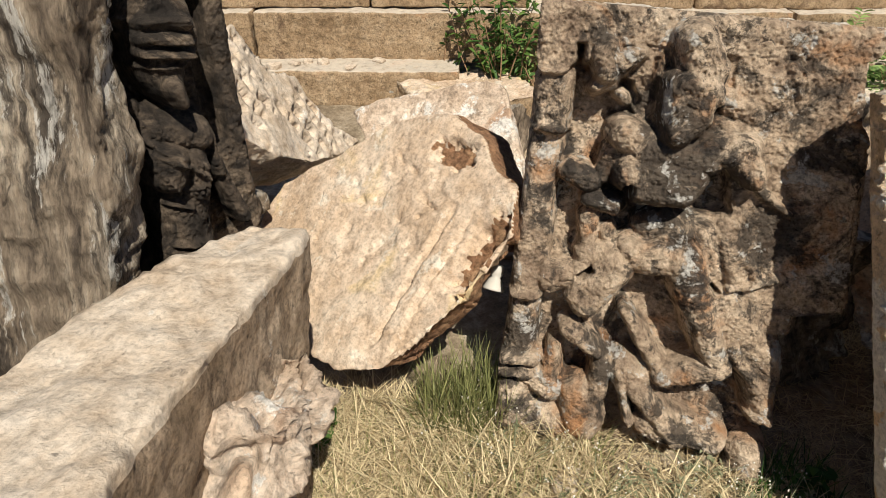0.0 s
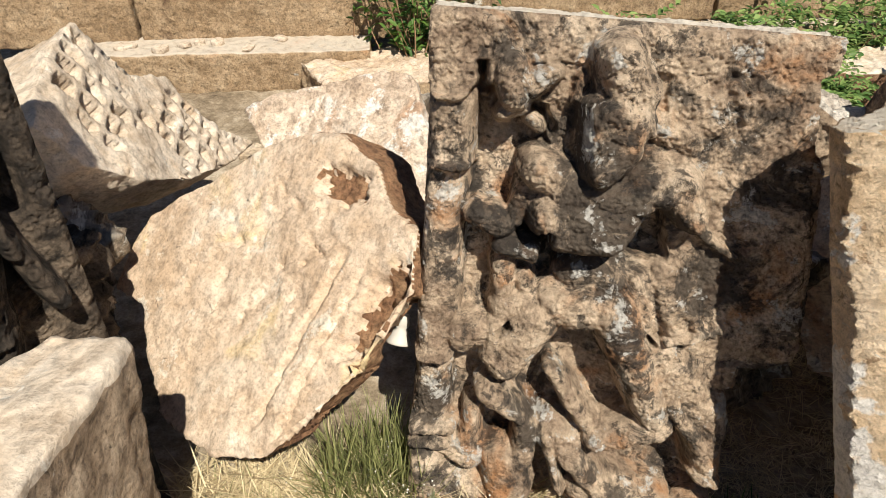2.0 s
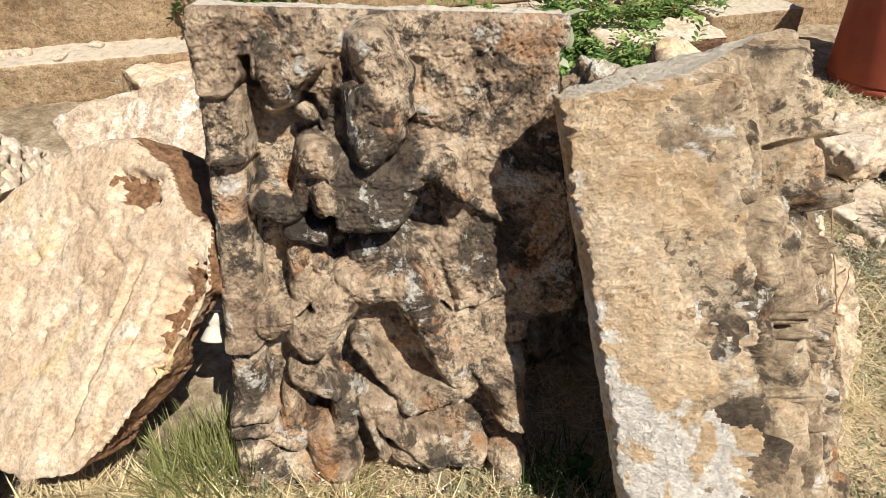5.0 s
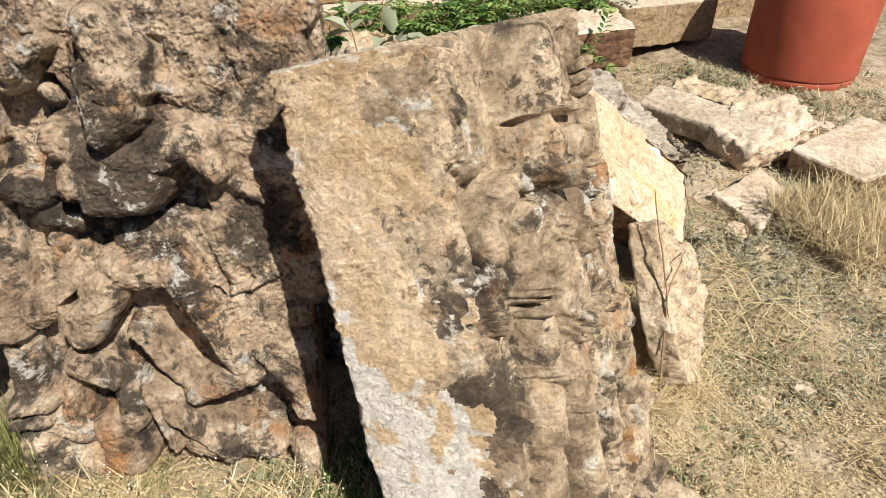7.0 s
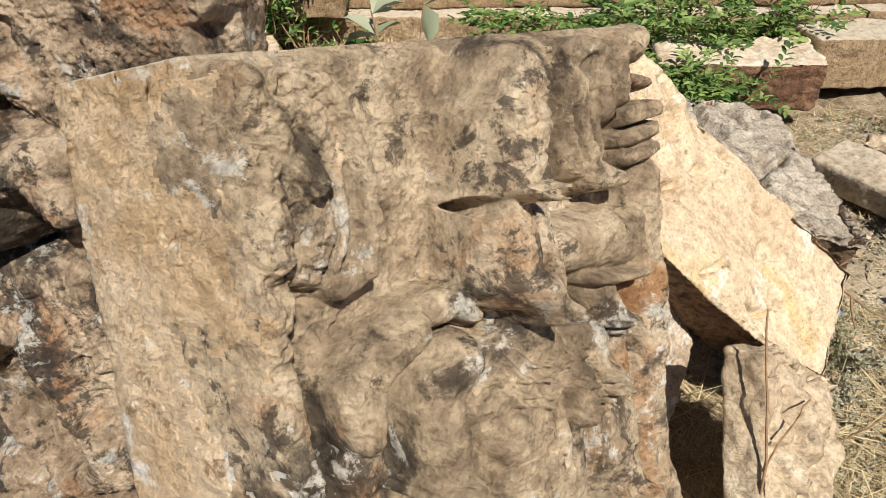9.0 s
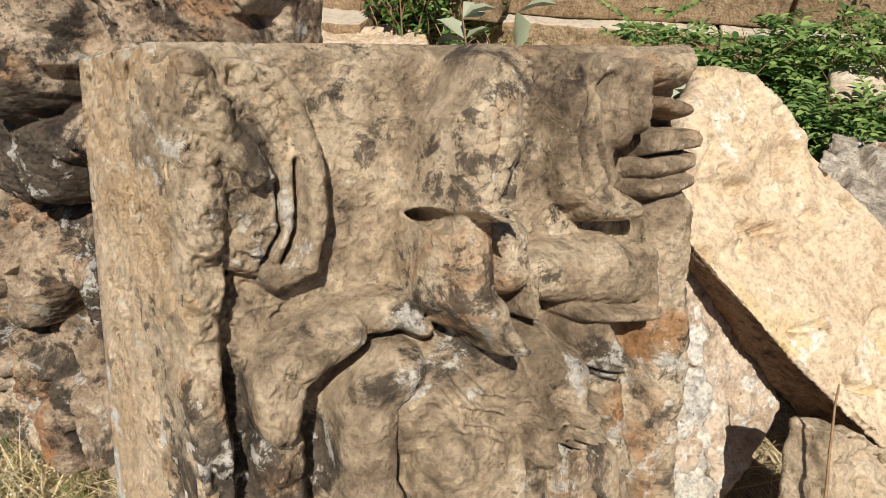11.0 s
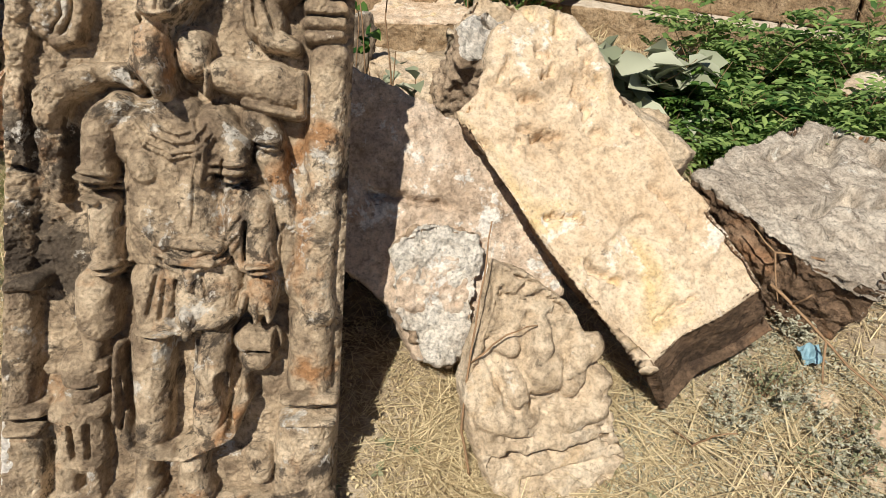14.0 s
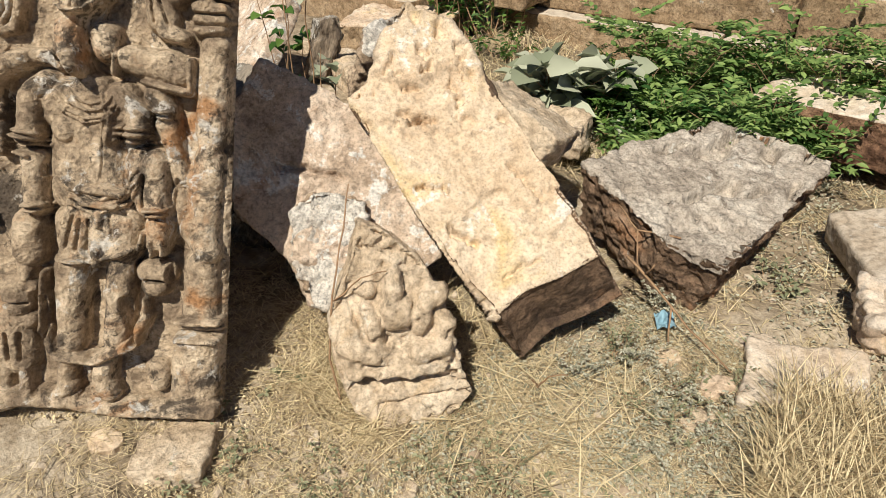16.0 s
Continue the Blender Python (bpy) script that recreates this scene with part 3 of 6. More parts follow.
    c.cap(-0.121, -0.237, 0.013, -0.417, 0.022, 0.035, 0.1)
    c.cap(0.156, -0.218, 0.270, -0.370, 0.093, 0.071, 0.108)
    c.cap(0.172, -0.302, 0.248, -0.401, 0.034, 0.029, 0.125)
    c.cap(0.266, -0.386, 0.280, -0.479, 0.055, 0.053, 0.11)
    c.add(0.220, -0.492, 0.305, -0.501, 0.0149, 0.0195)
    c.add(0.222, -0.524, 0.308, -0.532, 0.0133, 0.0195)
    c.add(0.225, -0.561, 0.312, -0.570, 0.0152, 0.0195)
    c.cap(0.280, -0.631, 0.290, -0.716, 0.074, 0.076, 0.11)
    # small figures at the foot
    c.cap(-0.291, -0.364, -0.303, -0.473, 0.024, 0.040, 0.105)
    c.cap(-0.377, -0.461, -0.301, -0.506, 0.052, 0.063, 0.095)
    c.cap(-0.215, -0.508, -0.193, -0.597, 0.063, 0.072, 0.118)
    c.cap(-0.158, -0.396, -0.169, -0.506, 0.034, 0.041, 0.11)
    c.cap(-0.096, -0.420, -0.039, -0.455, 0.066, 0.054, 0.1)
    c.cap(-0.110, -0.427, -0.063, -0.575, 0.019, 0.020, 0.115)
    c.cap(-0.061, -0.458, 0.071, -0.601, 0.038, 0.044, 0.12)
    c.cap(-0.008, -0.579, 0.161, -0.600, 0.060, 0.062, 0.1)
    c.cap(-0.371, -0.607, -0.255, -0.628, 0.065, 0.066, 0.09)
    # hollows
    c.cut(-0.177, 0.356, -0.159, 0.319, 0.017, 0.017, 0.03)
    c.cut(-0.293, 0.035, -0.279, -0.008, 0.016, 0.016, 0)
    c.cut(-0.153, 0.114, -0.156, 0.004, 0.012, 0.014, 0.03)
    c.cut(-0.245, -0.148, -0.220, -0.133, 0.012, 0.011, 0.02)
    c.cut(0.200, -0.509, 0.233, -0.546, 0.024, 0.025, 0)
    c.cut(-0.144, -0.525, -0.122, -0.599, 0.015, 0.015, 0.03)
    c.cut(0.086, -0.131, 0.107, -0.149, 0.009, 0.009, 0.04)
    c.unwarp()
    c.H -= 0.12
    c.soften(1)
    c.rug = 0.5 + 0.35 * smooth01(c.V, 0.1, 0.4)
    ob = stele("dancing_figure_relief", c, 0.22, 0.005, 0.014, M_STELE_BROWN, M_STELE_TOP, facing((0.613, 1.488, 0.644), (-0.202, -0.952, 0.232)), seed=3.0, chip=0.012)
    tagged(ob, "brown weathered sandstone slab carved with a dancing many-armed figure", "relief")


def standing_relief():
    c = Carving(lambda v: -0.255 - 0.205 * (0.53 - v), lambda v: 0.53 - 0.148 * (0.45 - v),
                lambda s: -0.8 - 0.11 * s, lambda s: 0.55 - 0.125 * s, 360, 580, 0.0)
    c.square = 2.5
    c.warp(0.003, 0.0015, 5.0)
    # the ground sinks beside the body, deepest next to the border
    c.H -= 0.05 * (1 - smooth01(c.V, 0.1, 0.24)) + 0.07 * (1 - smooth01(c.V, 0.08, 0.2)) * (1 - smooth01(c.U - 0.12 * c.V, -0.1, -0.05)) * smooth01(c.V, -0.5, -0.4)
    # deep ground
    # hacked front of the border
    c.cap(-0.227, 0.513, -0.220, 0.481, 0.021, 0.022, 0.05)
    c.cap(-0.155, 0.497, -0.151, 0.449, 0.027, 0.029, 0.06)
    c.cap(-0.304, 0.452, -0.293, 0.433, 0.018, 0.018, 0.05)
    c.cap(-0.256, 0.422, -0.215, 0.405, 0.016, 0.017, 0.085)
    c.cap(-0.256, 0.355, -0.267, 0.284, 0.037, 0.039, 0.055)
    c.cap(-0.157, 0.426, -0.183, 0.334, 0.027, 0.029, 0.06)
    c.cap(-0.295, 0.242, -0.312, 0.148, 0.043, 0.047, 0.06)
    c.cap(-0.335, 0.296, -0.352, 0.243, 0.023, 0.024, 0.045)
    c.cut(-0.229, 0.385, -0.194, 0.366, 0.008, 0.008, 0.005)
    c.cut(-0.257, 0.478, -0.200, 0.424, 0.006, 0.007, 0.01)
    c.cut(-0.298, 0.335, -0.288, 0.291, 0.008, 0.008, 0.012)
    c.cut(-0.306, 0.247, -0.305, 0.189, 0.009, 0.010, 0.01)
    c.cut(-0.075, 0.326, -0.073, 0.303, 0.011, 0.011, -0.03)
    c.cut(-0.063, 0.186, -0.071, 0.150, 0.013, 0.013, -0.06)
    c.cut(-0.264, 0.278, -0.244, 0.258, 0.008, 0.008, 0.015)
    c.add(-0.288, 0.533, -0.290, 0.383, 0.0030, -0.013)
    # deep ground
    c.cut(-0.152, 0.334, -0.158, 0.298, 0.013, 0.012, -0.01)
    c.cut(-0.160, 0.217, -0.204, 0.134, 0.037, 0.037, -0.1)
    c.cut(-0.222, 0.096, -0.237, 0.010, 0.031, 0.034, -0.1)
    c.cut(-0.211, -0.041, -0.266, -0.115, 0.049, 0.053, -0.09)
    c.cut(-0.094, 0.087, -0.047, 0.123, 0.016, 0.011, 0)
    c.cut(0.388, 0.017, 0.353, -0.032, 0.017, 0.019, 0.01)
    c.cut(-0.130, -0.021, -0.162, -0.132, 0.018, 0.031, -0.06)
    # broken border, its front hacked away
    c.panel(-0.178, 0.460, -0.232, 0.289, 0.054, 0.062, 0.037)
    c.panel(-0.254, 0.253, -0.308, 0.015, 0.066, 0.083, 0.0385)
    c.cap(-0.216, 0.401, -0.183, 0.392, 0.015, 0.015, 0.0555)
    c.cap(-0.256, 0.198, -0.229, 0.160, 0.026, 0.027, 0.0518)
    c.cap(-0.265, 0.097, -0.273, 0.021, 0.035, 0.036, 0.0533)
    c.cap(-0.145, 0.467, -0.174, 0.406, 0.023, 0.024, 0.0518)
    # wheel in the raised hand
    c.cap(-0.108, 0.435, -0.124, 0.328, 0.064, 0.059, 0.0459)
    c.cap(-0.112, 0.490, -0.071, 0.478, 0.017, 0.017, 0.0555)
    c.cap(-0.071, 0.478, -0.059, 0.447, 0.017, 0.017, 0.0555)
    c.cap(-0.059, 0.447, -0.052, 0.391, 0.017, 0.017, 0.0555)
    c.cap(-0.052, 0.391, -0.060, 0.322, 0.017, 0.017, 0.0555)
    c.cap(-0.060, 0.322, -0.083, 0.273, 0.017, 0.016, 0.0555)
    c.cap(-0.083, 0.273, -0.123, 0.266, 0.016, 0.015, 0.0555)
    c.cap(-0.142, 0.452, -0.119, 0.390, 0.029, 0.027, 0.0703)
    c.cap(-0.124, 0.384, -0.103, 0.380, 0.011, 0.011, 0.0629)
    # conch and hand
    c.cap(0.312, 0.373, 0.309, 0.281, 0.041, 0.048, 0.0629)
    c.cap(0.358, 0.408, 0.354, 0.334, 0.031, 0.030, 0.074)
    c.cap(0.394, 0.410, 0.382, 0.337, 0.016, 0.019, 0.0851)
    c.cap(0.315, 0.247, 0.366, 0.223, 0.030, 0.018, 0.0666)
    c.cap(0.469, 0.402, 0.543, 0.395, 0.030, 0.032, 0.0444)
    c.cap(0.447, 0.353, 0.493, 0.339, 0.014, 0.015, 0.0518)
    c.panel(0.415, 0.300, 0.472, 0.293, 0.021, 0.022, 0.0629)
    c.cap(0.405, 0.273, 0.470, 0.267, 0.018, 0.019, 0.0629)
    c.cap(0.403, 0.244, 0.464, 0.239, 0.017, 0.017, 0.0629)
    # post
    c.cap(0.440, 0.193, 0.401, -0.034, 0.046, 0.047, 0.0592)
    c.cap(0.403, -0.035, 0.389, -0.090, 0.047, 0.033, 0.0592)
    c.cap(0.384, -0.111, 0.343, -0.328, 0.044, 0.043, 0.0488)
    # crown and face
    c.cap(0.170, 0.438, 0.140, 0.370, 0.042, 0.058, 0.12)
    c.cap(0.136, 0.370, 0.105, 0.317, 0.059, 0.053, 0.14)
    c.add(0.077, 0.310, 0.102, 0.291, 0.0063, 0.0156)
    c.add(0.102, 0.291, 0.133, 0.295, 0.0063, 0.0156)
    c.add(0.133, 0.295, 0.180, 0.338, 0.0063, 0.0156)
    c.cap(0.098, 0.314, 0.086, 0.248, 0.045, 0.043, 0.125)
    c.cap(0.064, 0.299, 0.045, 0.203, 0.021, 0.025, 0.105)
    c.cap(0.080, 0.258, 0.075, 0.189, 0.044, 0.043, 0.14)
    c.cap(0.153, 0.240, 0.153, 0.200, 0.044, 0.038, 0.088)
    c.cap(0.079, 0.185, 0.089, 0.149, 0.036, 0.024, 0.165)
    c.cap(0.086, 0.161, 0.094, 0.148, 0.019, 0.018, 0.185)
    c.cap(0.096, 0.102, 0.110, 0.090, 0.051, 0.052, 0.09)
    c.cap(0.181, 0.185, 0.172, 0.136, 0.009, 0.009, 0.085)
    c.cap(0.015, 0.178, 0.027, 0.163, 0.017, 0.017, 0.075)
    # back arms
    c.cap(0.008, 0.191, -0.042, 0.196, 0.030, 0.026, 0.0666)
    c.cap(-0.065, 0.191, -0.134, 0.173, 0.034, 0.037, 0.0851)
    c.cap(-0.145, 0.160, -0.159, 0.112, 0.037, 0.028, 0.0814)
    c.add(-0.191, 0.090, -0.130, 0.082, 0.0063, 0.0195)
    c.add(-0.196, 0.072, -0.133, 0.063, 0.0064, 0.0195)
    c.cap(-0.165, 0.073, -0.168, 0.050, 0.034, 0.034, 0.0629)
    c.cap(-0.173, 0.033, -0.174, -0.055, 0.033, 0.018, 0.0555)
    c.cap(0.211, 0.176, 0.308, 0.147, 0.042, 0.055, 0.074)
    c.cap(0.306, 0.153, 0.340, 0.131, 0.052, 0.047, 0.0814)
    c.cap(0.246, 0.111, 0.356, 0.075, 0.013, 0.015, 0.0873)
    c.cap(0.373, 0.162, 0.366, 0.075, 0.013, 0.014, 0.0777)
    c.cap(0.267, 0.075, 0.286, 0.033, 0.039, 0.035, 0.074)
    c.add(0.239, 0.032, 0.306, 0.023, 0.0074, 0.0195)
    c.add(0.238, 0.017, 0.304, 0.005, 0.0075, 0.0195)
    c.cap(0.282, -0.008, 0.293, -0.086, 0.036, 0.025, 0.0592)
    c.cap(0.288, -0.114, 0.302, -0.170, 0.030, 0.026, 0.0459)
    c.cap(0.292, -0.205, 0.282, -0.275, 0.029, 0.030, 0.037)
    # shoulders, chest, upper arms
    c.cap(-0.014, 0.124, -0.056, 0.101, 0.039, 0.036, 0.0925)
    c.cap(0.174, 0.075, 0.205, 0.035, 0.044, 0.040, 0.0888)
    c.cap(0.026, 0.065, 0.137, 0.033, 0.085, 0.088, 0.0851)
    c.cap(0.063, 0.002, 0.031, -0.174, 0.096, 0.092, 0.0873)
    c.cap(0.020, 0.002, 0.024, -0.016, 0.043, 0.039, 0.1051)
    c.cap(0.146, 0.007, 0.139, -0.039, 0.030, 0.027, 0.1073)
    c.cap(-0.061, 0.088, -0.081, -0.010, 0.041, 0.038, 0.0962)
    c.add(-0.118, 0.008, -0.040, -0.018, 0.0061, 0.0195)
    c.add(-0.123, -0.005, -0.044, -0.032, 0.0076, 0.0195)
    c.add(-0.126, -0.023, -0.048, -0.049, 0.0077, 0.0195)
    c.add(-0.130, -0.040, -0.055, -0.067, 0.0070, 0.0195)
    c.cap(-0.107, -0.060, -0.080, -0.071, 0.010, 0.010, 0.111)
    c.cap(0.213, 0.033, 0.199, -0.025, 0.038, 0.036, 0.0925)
    c.add(0.169, -0.008, 0.233, -0.017, 0.0081, 0.0195)
    c.add(0.165, -0.025, 0.232, -0.036, 0.0082, 0.0195)
    c.add(0.161, -0.043, 0.230, -0.057, 0.0082, 0.0195)
    c.add(0.159, -0.064, 0.229, -0.077, 0.0083, 0.0195)
    c.cap(0.197, -0.098, 0.211, -0.229, 0.041, 0.046, 0.0903)
    # hollows beside the figure
    c.cut(0.053, 0.297, 0.063, 0.292, 0.011, 0.011, -0.02)
    c.cut(-0.021, 0.005, -0.045, -0.103, 0.008, 0.013, 0.03)
    c.cut(0.185, -0.004, 0.172, -0.083, 0.004, 0.005, 0.05)
    c.cut(0.281, 0.247, 0.290, 0.224, 0.012, 0.013, 0.02)
    # fine carving
    c.add(0.141, 0.443, 0.111, 0.376, 0.0030, -0.0039)
    c.add(0.111, 0.376, 0.095, 0.320, 0.0030, -0.0039)
    c.add(0.161, 0.446, 0.135, 0.379, 0.0030, -0.0039)
    c.add(0.135, 0.379, 0.113, 0.310, 0.0030, -0.0039)
    c.add(0.209, 0.440, 0.198, 0.368, 0.0030, -0.0156)
    c.beads(0.192, 0.442, 0.184, 0.356, 0.0057, 0.0104)
    c.beads(0.079, 0.307, 0.101, 0.293, 0.0042, 0.0104)
    c.beads(0.101, 0.293, 0.131, 0.295, 0.0042, 0.0104)
    c.add(0.085, 0.369, 0.191, 0.369, 0.0030, -0.00325)
    c.add(0.075, 0.339, 0.176, 0.335, 0.0030, -0.00325)
    c.add(0.033, 0.102, 0.052, 0.065, 0.0040, 0.0078)
    c.add(0.052, 0.065, 0.091, 0.041, 0.0040, 0.0078)
    c.add(0.091, 0.041, 0.132, 0.043, 0.0040, 0.0078)
    c.add(0.132, 0.043, 0.163, 0.073, 0.0040, 0.0078)
    c.add(0.020, 0.094, 0.041, 0.050, 0.0039, 0.0078)
    c.add(0.041, 0.050, 0.085, 0.021, 0.0039, 0.0078)
    c.add(0.085, 0.021, 0.138, 0.022, 0.0039, 0.0078)
    c.add(0.138, 0.022, 0.173, 0.055, 0.0039, 0.0078)
    c.beads(0.014, 0.086, 0.035, 0.042, 0.0055, 0.0091)
    c.beads(0.035, 0.042, 0.081, 0.011, 0.0055, 0.0091)
    c.beads(0.081, 0.011, 0.143, 0.012, 0.0055, 0.0091)
    c.beads(0.143, 0.012, 0.177, 0.045, 0.0055, 0.0091)
    c.add(0.053, 0.104, 0.070, 0.075, 0.0032, 0.0078)
    c.add(0.070, 0.075, 0.098, 0.059, 0.0032, 0.0078)
    c.add(0.098, 0.059, 0.128, 0.062, 0.0032, 0.0078)
    c.add(0.163, 0.049, 0.136, -0.066, 0.0035, 0.0104)
    c.add(0.136, -0.066, 0.120, -0.190, 0.0035, 0.0104)
    c.add(0.138, 0.084, 0.141, 0.015, 0.0034, 0.0078)
    c.add(0.141, 0.015, 0.118, -0.038, 0.0034, 0.0078)
    c.beads(-0.119, -0.009, -0.045, -0.034, 0.0069, 0.013)
    c.beads(-0.127, -0.043, -0.055, -0.069, 0.0070, 0.013)
    c.beads(0.168, -0.027, 0.232, -0.038, 0.0073, 0.0104)
    c.beads(0.161, -0.064, 0.227, -0.076, 0.0074, 0.0104)
    c.add(-0.069, 0.387, -0.082, 0.319, 0.0032, -0.0234)
    c.add(-0.082, 0.319, -0.110, 0.278, 0.0032, -0.0234)
    c.add(-0.097, 0.371, -0.104, 0.316, 0.0032, -0.0182)
    c.add(-0.104, 0.316, -0.129, 0.285, 0.0032, -0.0182)
    c.add(0.321, 0.410, 0.292, 0.345, 0.0040, -0.0156)
    c.add(0.292, 0.345, 0.291, 0.272, 0.0040, -0.0156)
    c.add(0.342, 0.407, 0.314, 0.325, 0.0040, -0.0156)
    c.add(0.314, 0.325, 0.326, 0.265, 0.0040, -0.0156)
    c.add(0.377, 0.416, 0.364, 0.340, 0.0032, -0.026)
    c.add(0.401, 0.288, 0.502, 0.278, 0.0035, -0.026)
    c.add(0.090, 0.155, 0.110, 0.144, 0.0031, -0.0104)
    c.add(0.025, 0.223, 0.024, 0.184, 0.0037, 0.013)
    # deep ground
    c.cut(-0.255, -0.015, -0.299, -0.205, 0.040, 0.047, -0.06)
    c.cut(-0.210, -0.121, -0.227, -0.225, 0.021, 0.021, -0.05)
    c.cut(-0.254, -0.264, -0.281, -0.385, 0.028, 0.029, -0.03)
    c.cut(0.210, -0.552, 0.219, -0.578, 0.034, 0.031, 0)
    # belly, hips, belt
    c.cap(0.102, -0.062, 0.090, -0.145, 0.082, 0.078, 0.0888)
    c.cap(0.080, -0.215, 0.079, -0.302, 0.103, 0.113, 0.0903)
    c.add(-0.015, -0.118, 0.024, -0.169, 0.0078, 0.0104)
    c.add(0.024, -0.169, 0.086, -0.202, 0.0078, 0.0104)
    c.add(-0.022, -0.137, 0.018, -0.191, 0.0078, 0.0104)
    c.add(0.018, -0.191, 0.084, -0.222, 0.0078, 0.0104)
    c.add(-0.025, -0.156, 0.012, -0.210, 0.0078, 0.0104)
    c.add(0.012, -0.210, 0.068, -0.237, 0.0078, 0.0104)
    c.add(0.203, -0.126, 0.161, -0.177, 0.0080, 0.0104)
    c.add(0.161, -0.177, 0.100, -0.203, 0.0080, 0.0104)
    c.add(0.206, -0.146, 0.163, -0.198, 0.0081, 0.0104)
    c.add(0.163, -0.198, 0.100, -0.223, 0.0081, 0.0104)
    c.add(0.206, -0.166, 0.163, -0.220, 0.0081, 0.0104)
    c.add(0.163, -0.220, 0.098, -0.237, 0.0081, 0.0104)
    c.cap(0.042, -0.169, 0.151, -0.192, 0.018, 0.019, 0.1169)
    c.cap(0.045, -0.208, 0.133, -0.227, 0.013, 0.013, 0.1199)
    c.cap(0.082, -0.241, 0.077, -0.276, 0.022, 0.014, 0.1125)
    # kilt and legs
    c.cap(-0.001, -0.265, -0.010, -0.352, 0.062, 0.055, 0.0962)
    c.cap(0.126, -0.291, 0.125, -0.350, 0.064, 0.051, 0.0947)
    c.add(-0.066, -0.356, 0.046, -0.384, 0.0095, 0.0195)
    c.add(0.071, -0.370, 0.171, -0.350, 0.0111, 0.0195)
    c.cap(0.064, -0.337, 0.058, -0.383, 0.022, 0.017, 0.1184)
    c.cap(-0.033, -0.395, -0.068, -0.621, 0.051, 0.042, 0.0903)
    c.cap(0.107, -0.395, 0.058, -0.629, 0.047, 0.039, 0.0851)
    c.cap(0.069, -0.480, 0.087, -0.528, 0.023, 0.017, 0.0947)
    # arms
    c.cap(-0.080, -0.090, -0.094, -0.208, 0.041, 0.037, 0.0925)
    c.add(-0.134, -0.204, -0.050, -0.208, 0.0078, 0.0195)
    c.add(-0.138, -0.220, -0.056, -0.224, 0.0065, 0.0195)
    c.cap(-0.131, -0.263, -0.146, -0.342, 0.051, 0.049, 0.0829)
    c.cap(-0.161, -0.375, -0.165, -0.419, 0.030, 0.025, 0.0629)
    c.cap(0.234, -0.113, 0.236, -0.243, 0.046, 0.035, 0.0903)
    c.add(0.207, -0.242, 0.271, -0.246, 0.0083, 0.0195)
    c.add(0.208, -0.258, 0.271, -0.264, 0.0083, 0.0195)
    c.cap(0.227, -0.292, 0.217, -0.343, 0.042, 0.037, 0.0947)
    c.cap(0.192, -0.310, 0.176, -0.350, 0.013, 0.011, 0.1036)
    c.cap(0.210, -0.333, 0.209, -0.373, 0.013, 0.011, 0.1073)
    c.cap(0.234, -0.336, 0.238, -0.373, 0.013, 0.011, 0.1036)
    c.cap(0.184, -0.425, 0.226, -0.437, 0.041, 0.035, 0.0851)
    c.cap(0.185, -0.472, 0.206, -0.479, 0.038, 0.029, 0.0814)
    # garland
    c.cap(-0.109, -0.406, -0.138, -0.571, 0.012, 0.016, 0.0777)
    c.cap(-0.133, -0.567, -0.104, -0.654, 0.016, 0.016, 0.0925)
    c.cap(-0.099, -0.649, 0.002, -0.674, 0.017, 0.018, 0.1073)
    c.cap(0.002, -0.674, 0.107, -0.638, 0.019, 0.019, 0.1073)
    c.cap(0.104, -0.643, 0.156, -0.559, 0.018, 0.018, 0.0925)
    c.cap(0.152, -0.563, 0.163, -0.506, 0.013, 0.013, 0.0777)
    # feet and the small attendant
    c.cap(-0.085, -0.671, -0.102, -0.742, 0.030, 0.030, 0.0777)
    c.cap(-0.097, -0.757, -0.121, -0.771, 0.033, 0.024, 0.0925)
    c.cap(0.013, -0.698, 0.000, -0.769, 0.033, 0.040, 0.0814)
    c.cap(0.011, -0.764, 0.026, -0.791, 0.036, 0.027, 0.0962)
    c.cap(0.162, -0.735, 0.160, -0.776, 0.038, 0.032, 0.0518)
    c.cap(-0.200, -0.443, -0.205, -0.496, 0.050, 0.045, 0.074)
    c.panel(-0.257, -0.433, -0.149, -0.443, 0.017, 0.017, 0.0555)
    c.cap(-0.263, -0.547, -0.180, -0.548, 0.031, 0.031, 0.0629)
    c.cap(-0.225, -0.550, -0.229, -0.659, 0.062, 0.058, 0.0666)
    c.cap(-0.264, -0.656, -0.287, -0.758, 0.032, 0.027, 0.0629)
    c.cap(-0.206, -0.663, -0.218, -0.758, 0.029, 0.024, 0.0629)
    # lower half of the post
    c.cap(0.352, -0.169, 0.349, -0.273, 0.043, 0.044, 0.0503)
    c.cap(0.331, -0.321, 0.350, -0.388, 0.058, 0.039, 0.0666)
    c.cap(0.324, -0.422, 0.306, -0.562, 0.051, 0.055, 0.0548)
    c.cap(0.246, -0.585, 0.361, -0.597, 0.014, 0.014, 0.077)
    c.add(0.241, -0.611, 0.359, -0.623, 0.0122, 0.0195)
    c.cap(0.234, -0.641, 0.352, -0.654, 0.014, 0.014, 0.077)
    c.cap(0.278, -0.686, 0.249, -0.884, 0.069, 0.078, 0.0629)
    # lower half of the broken colonnette
    c.cap(-0.285, -0.023, -0.331, -0.202, 0.058, 0.065, 0.0444)
    c.cap(-0.330, -0.237, -0.248, -0.235, 0.019, 0.020, 0.0777)
    c.cap(-0.312, -0.272, -0.360, -0.489, 0.053, 0.055, 0.0681)
    c.cap(-0.410, -0.522, -0.294, -0.529, 0.016, 0.017, 0.0799)
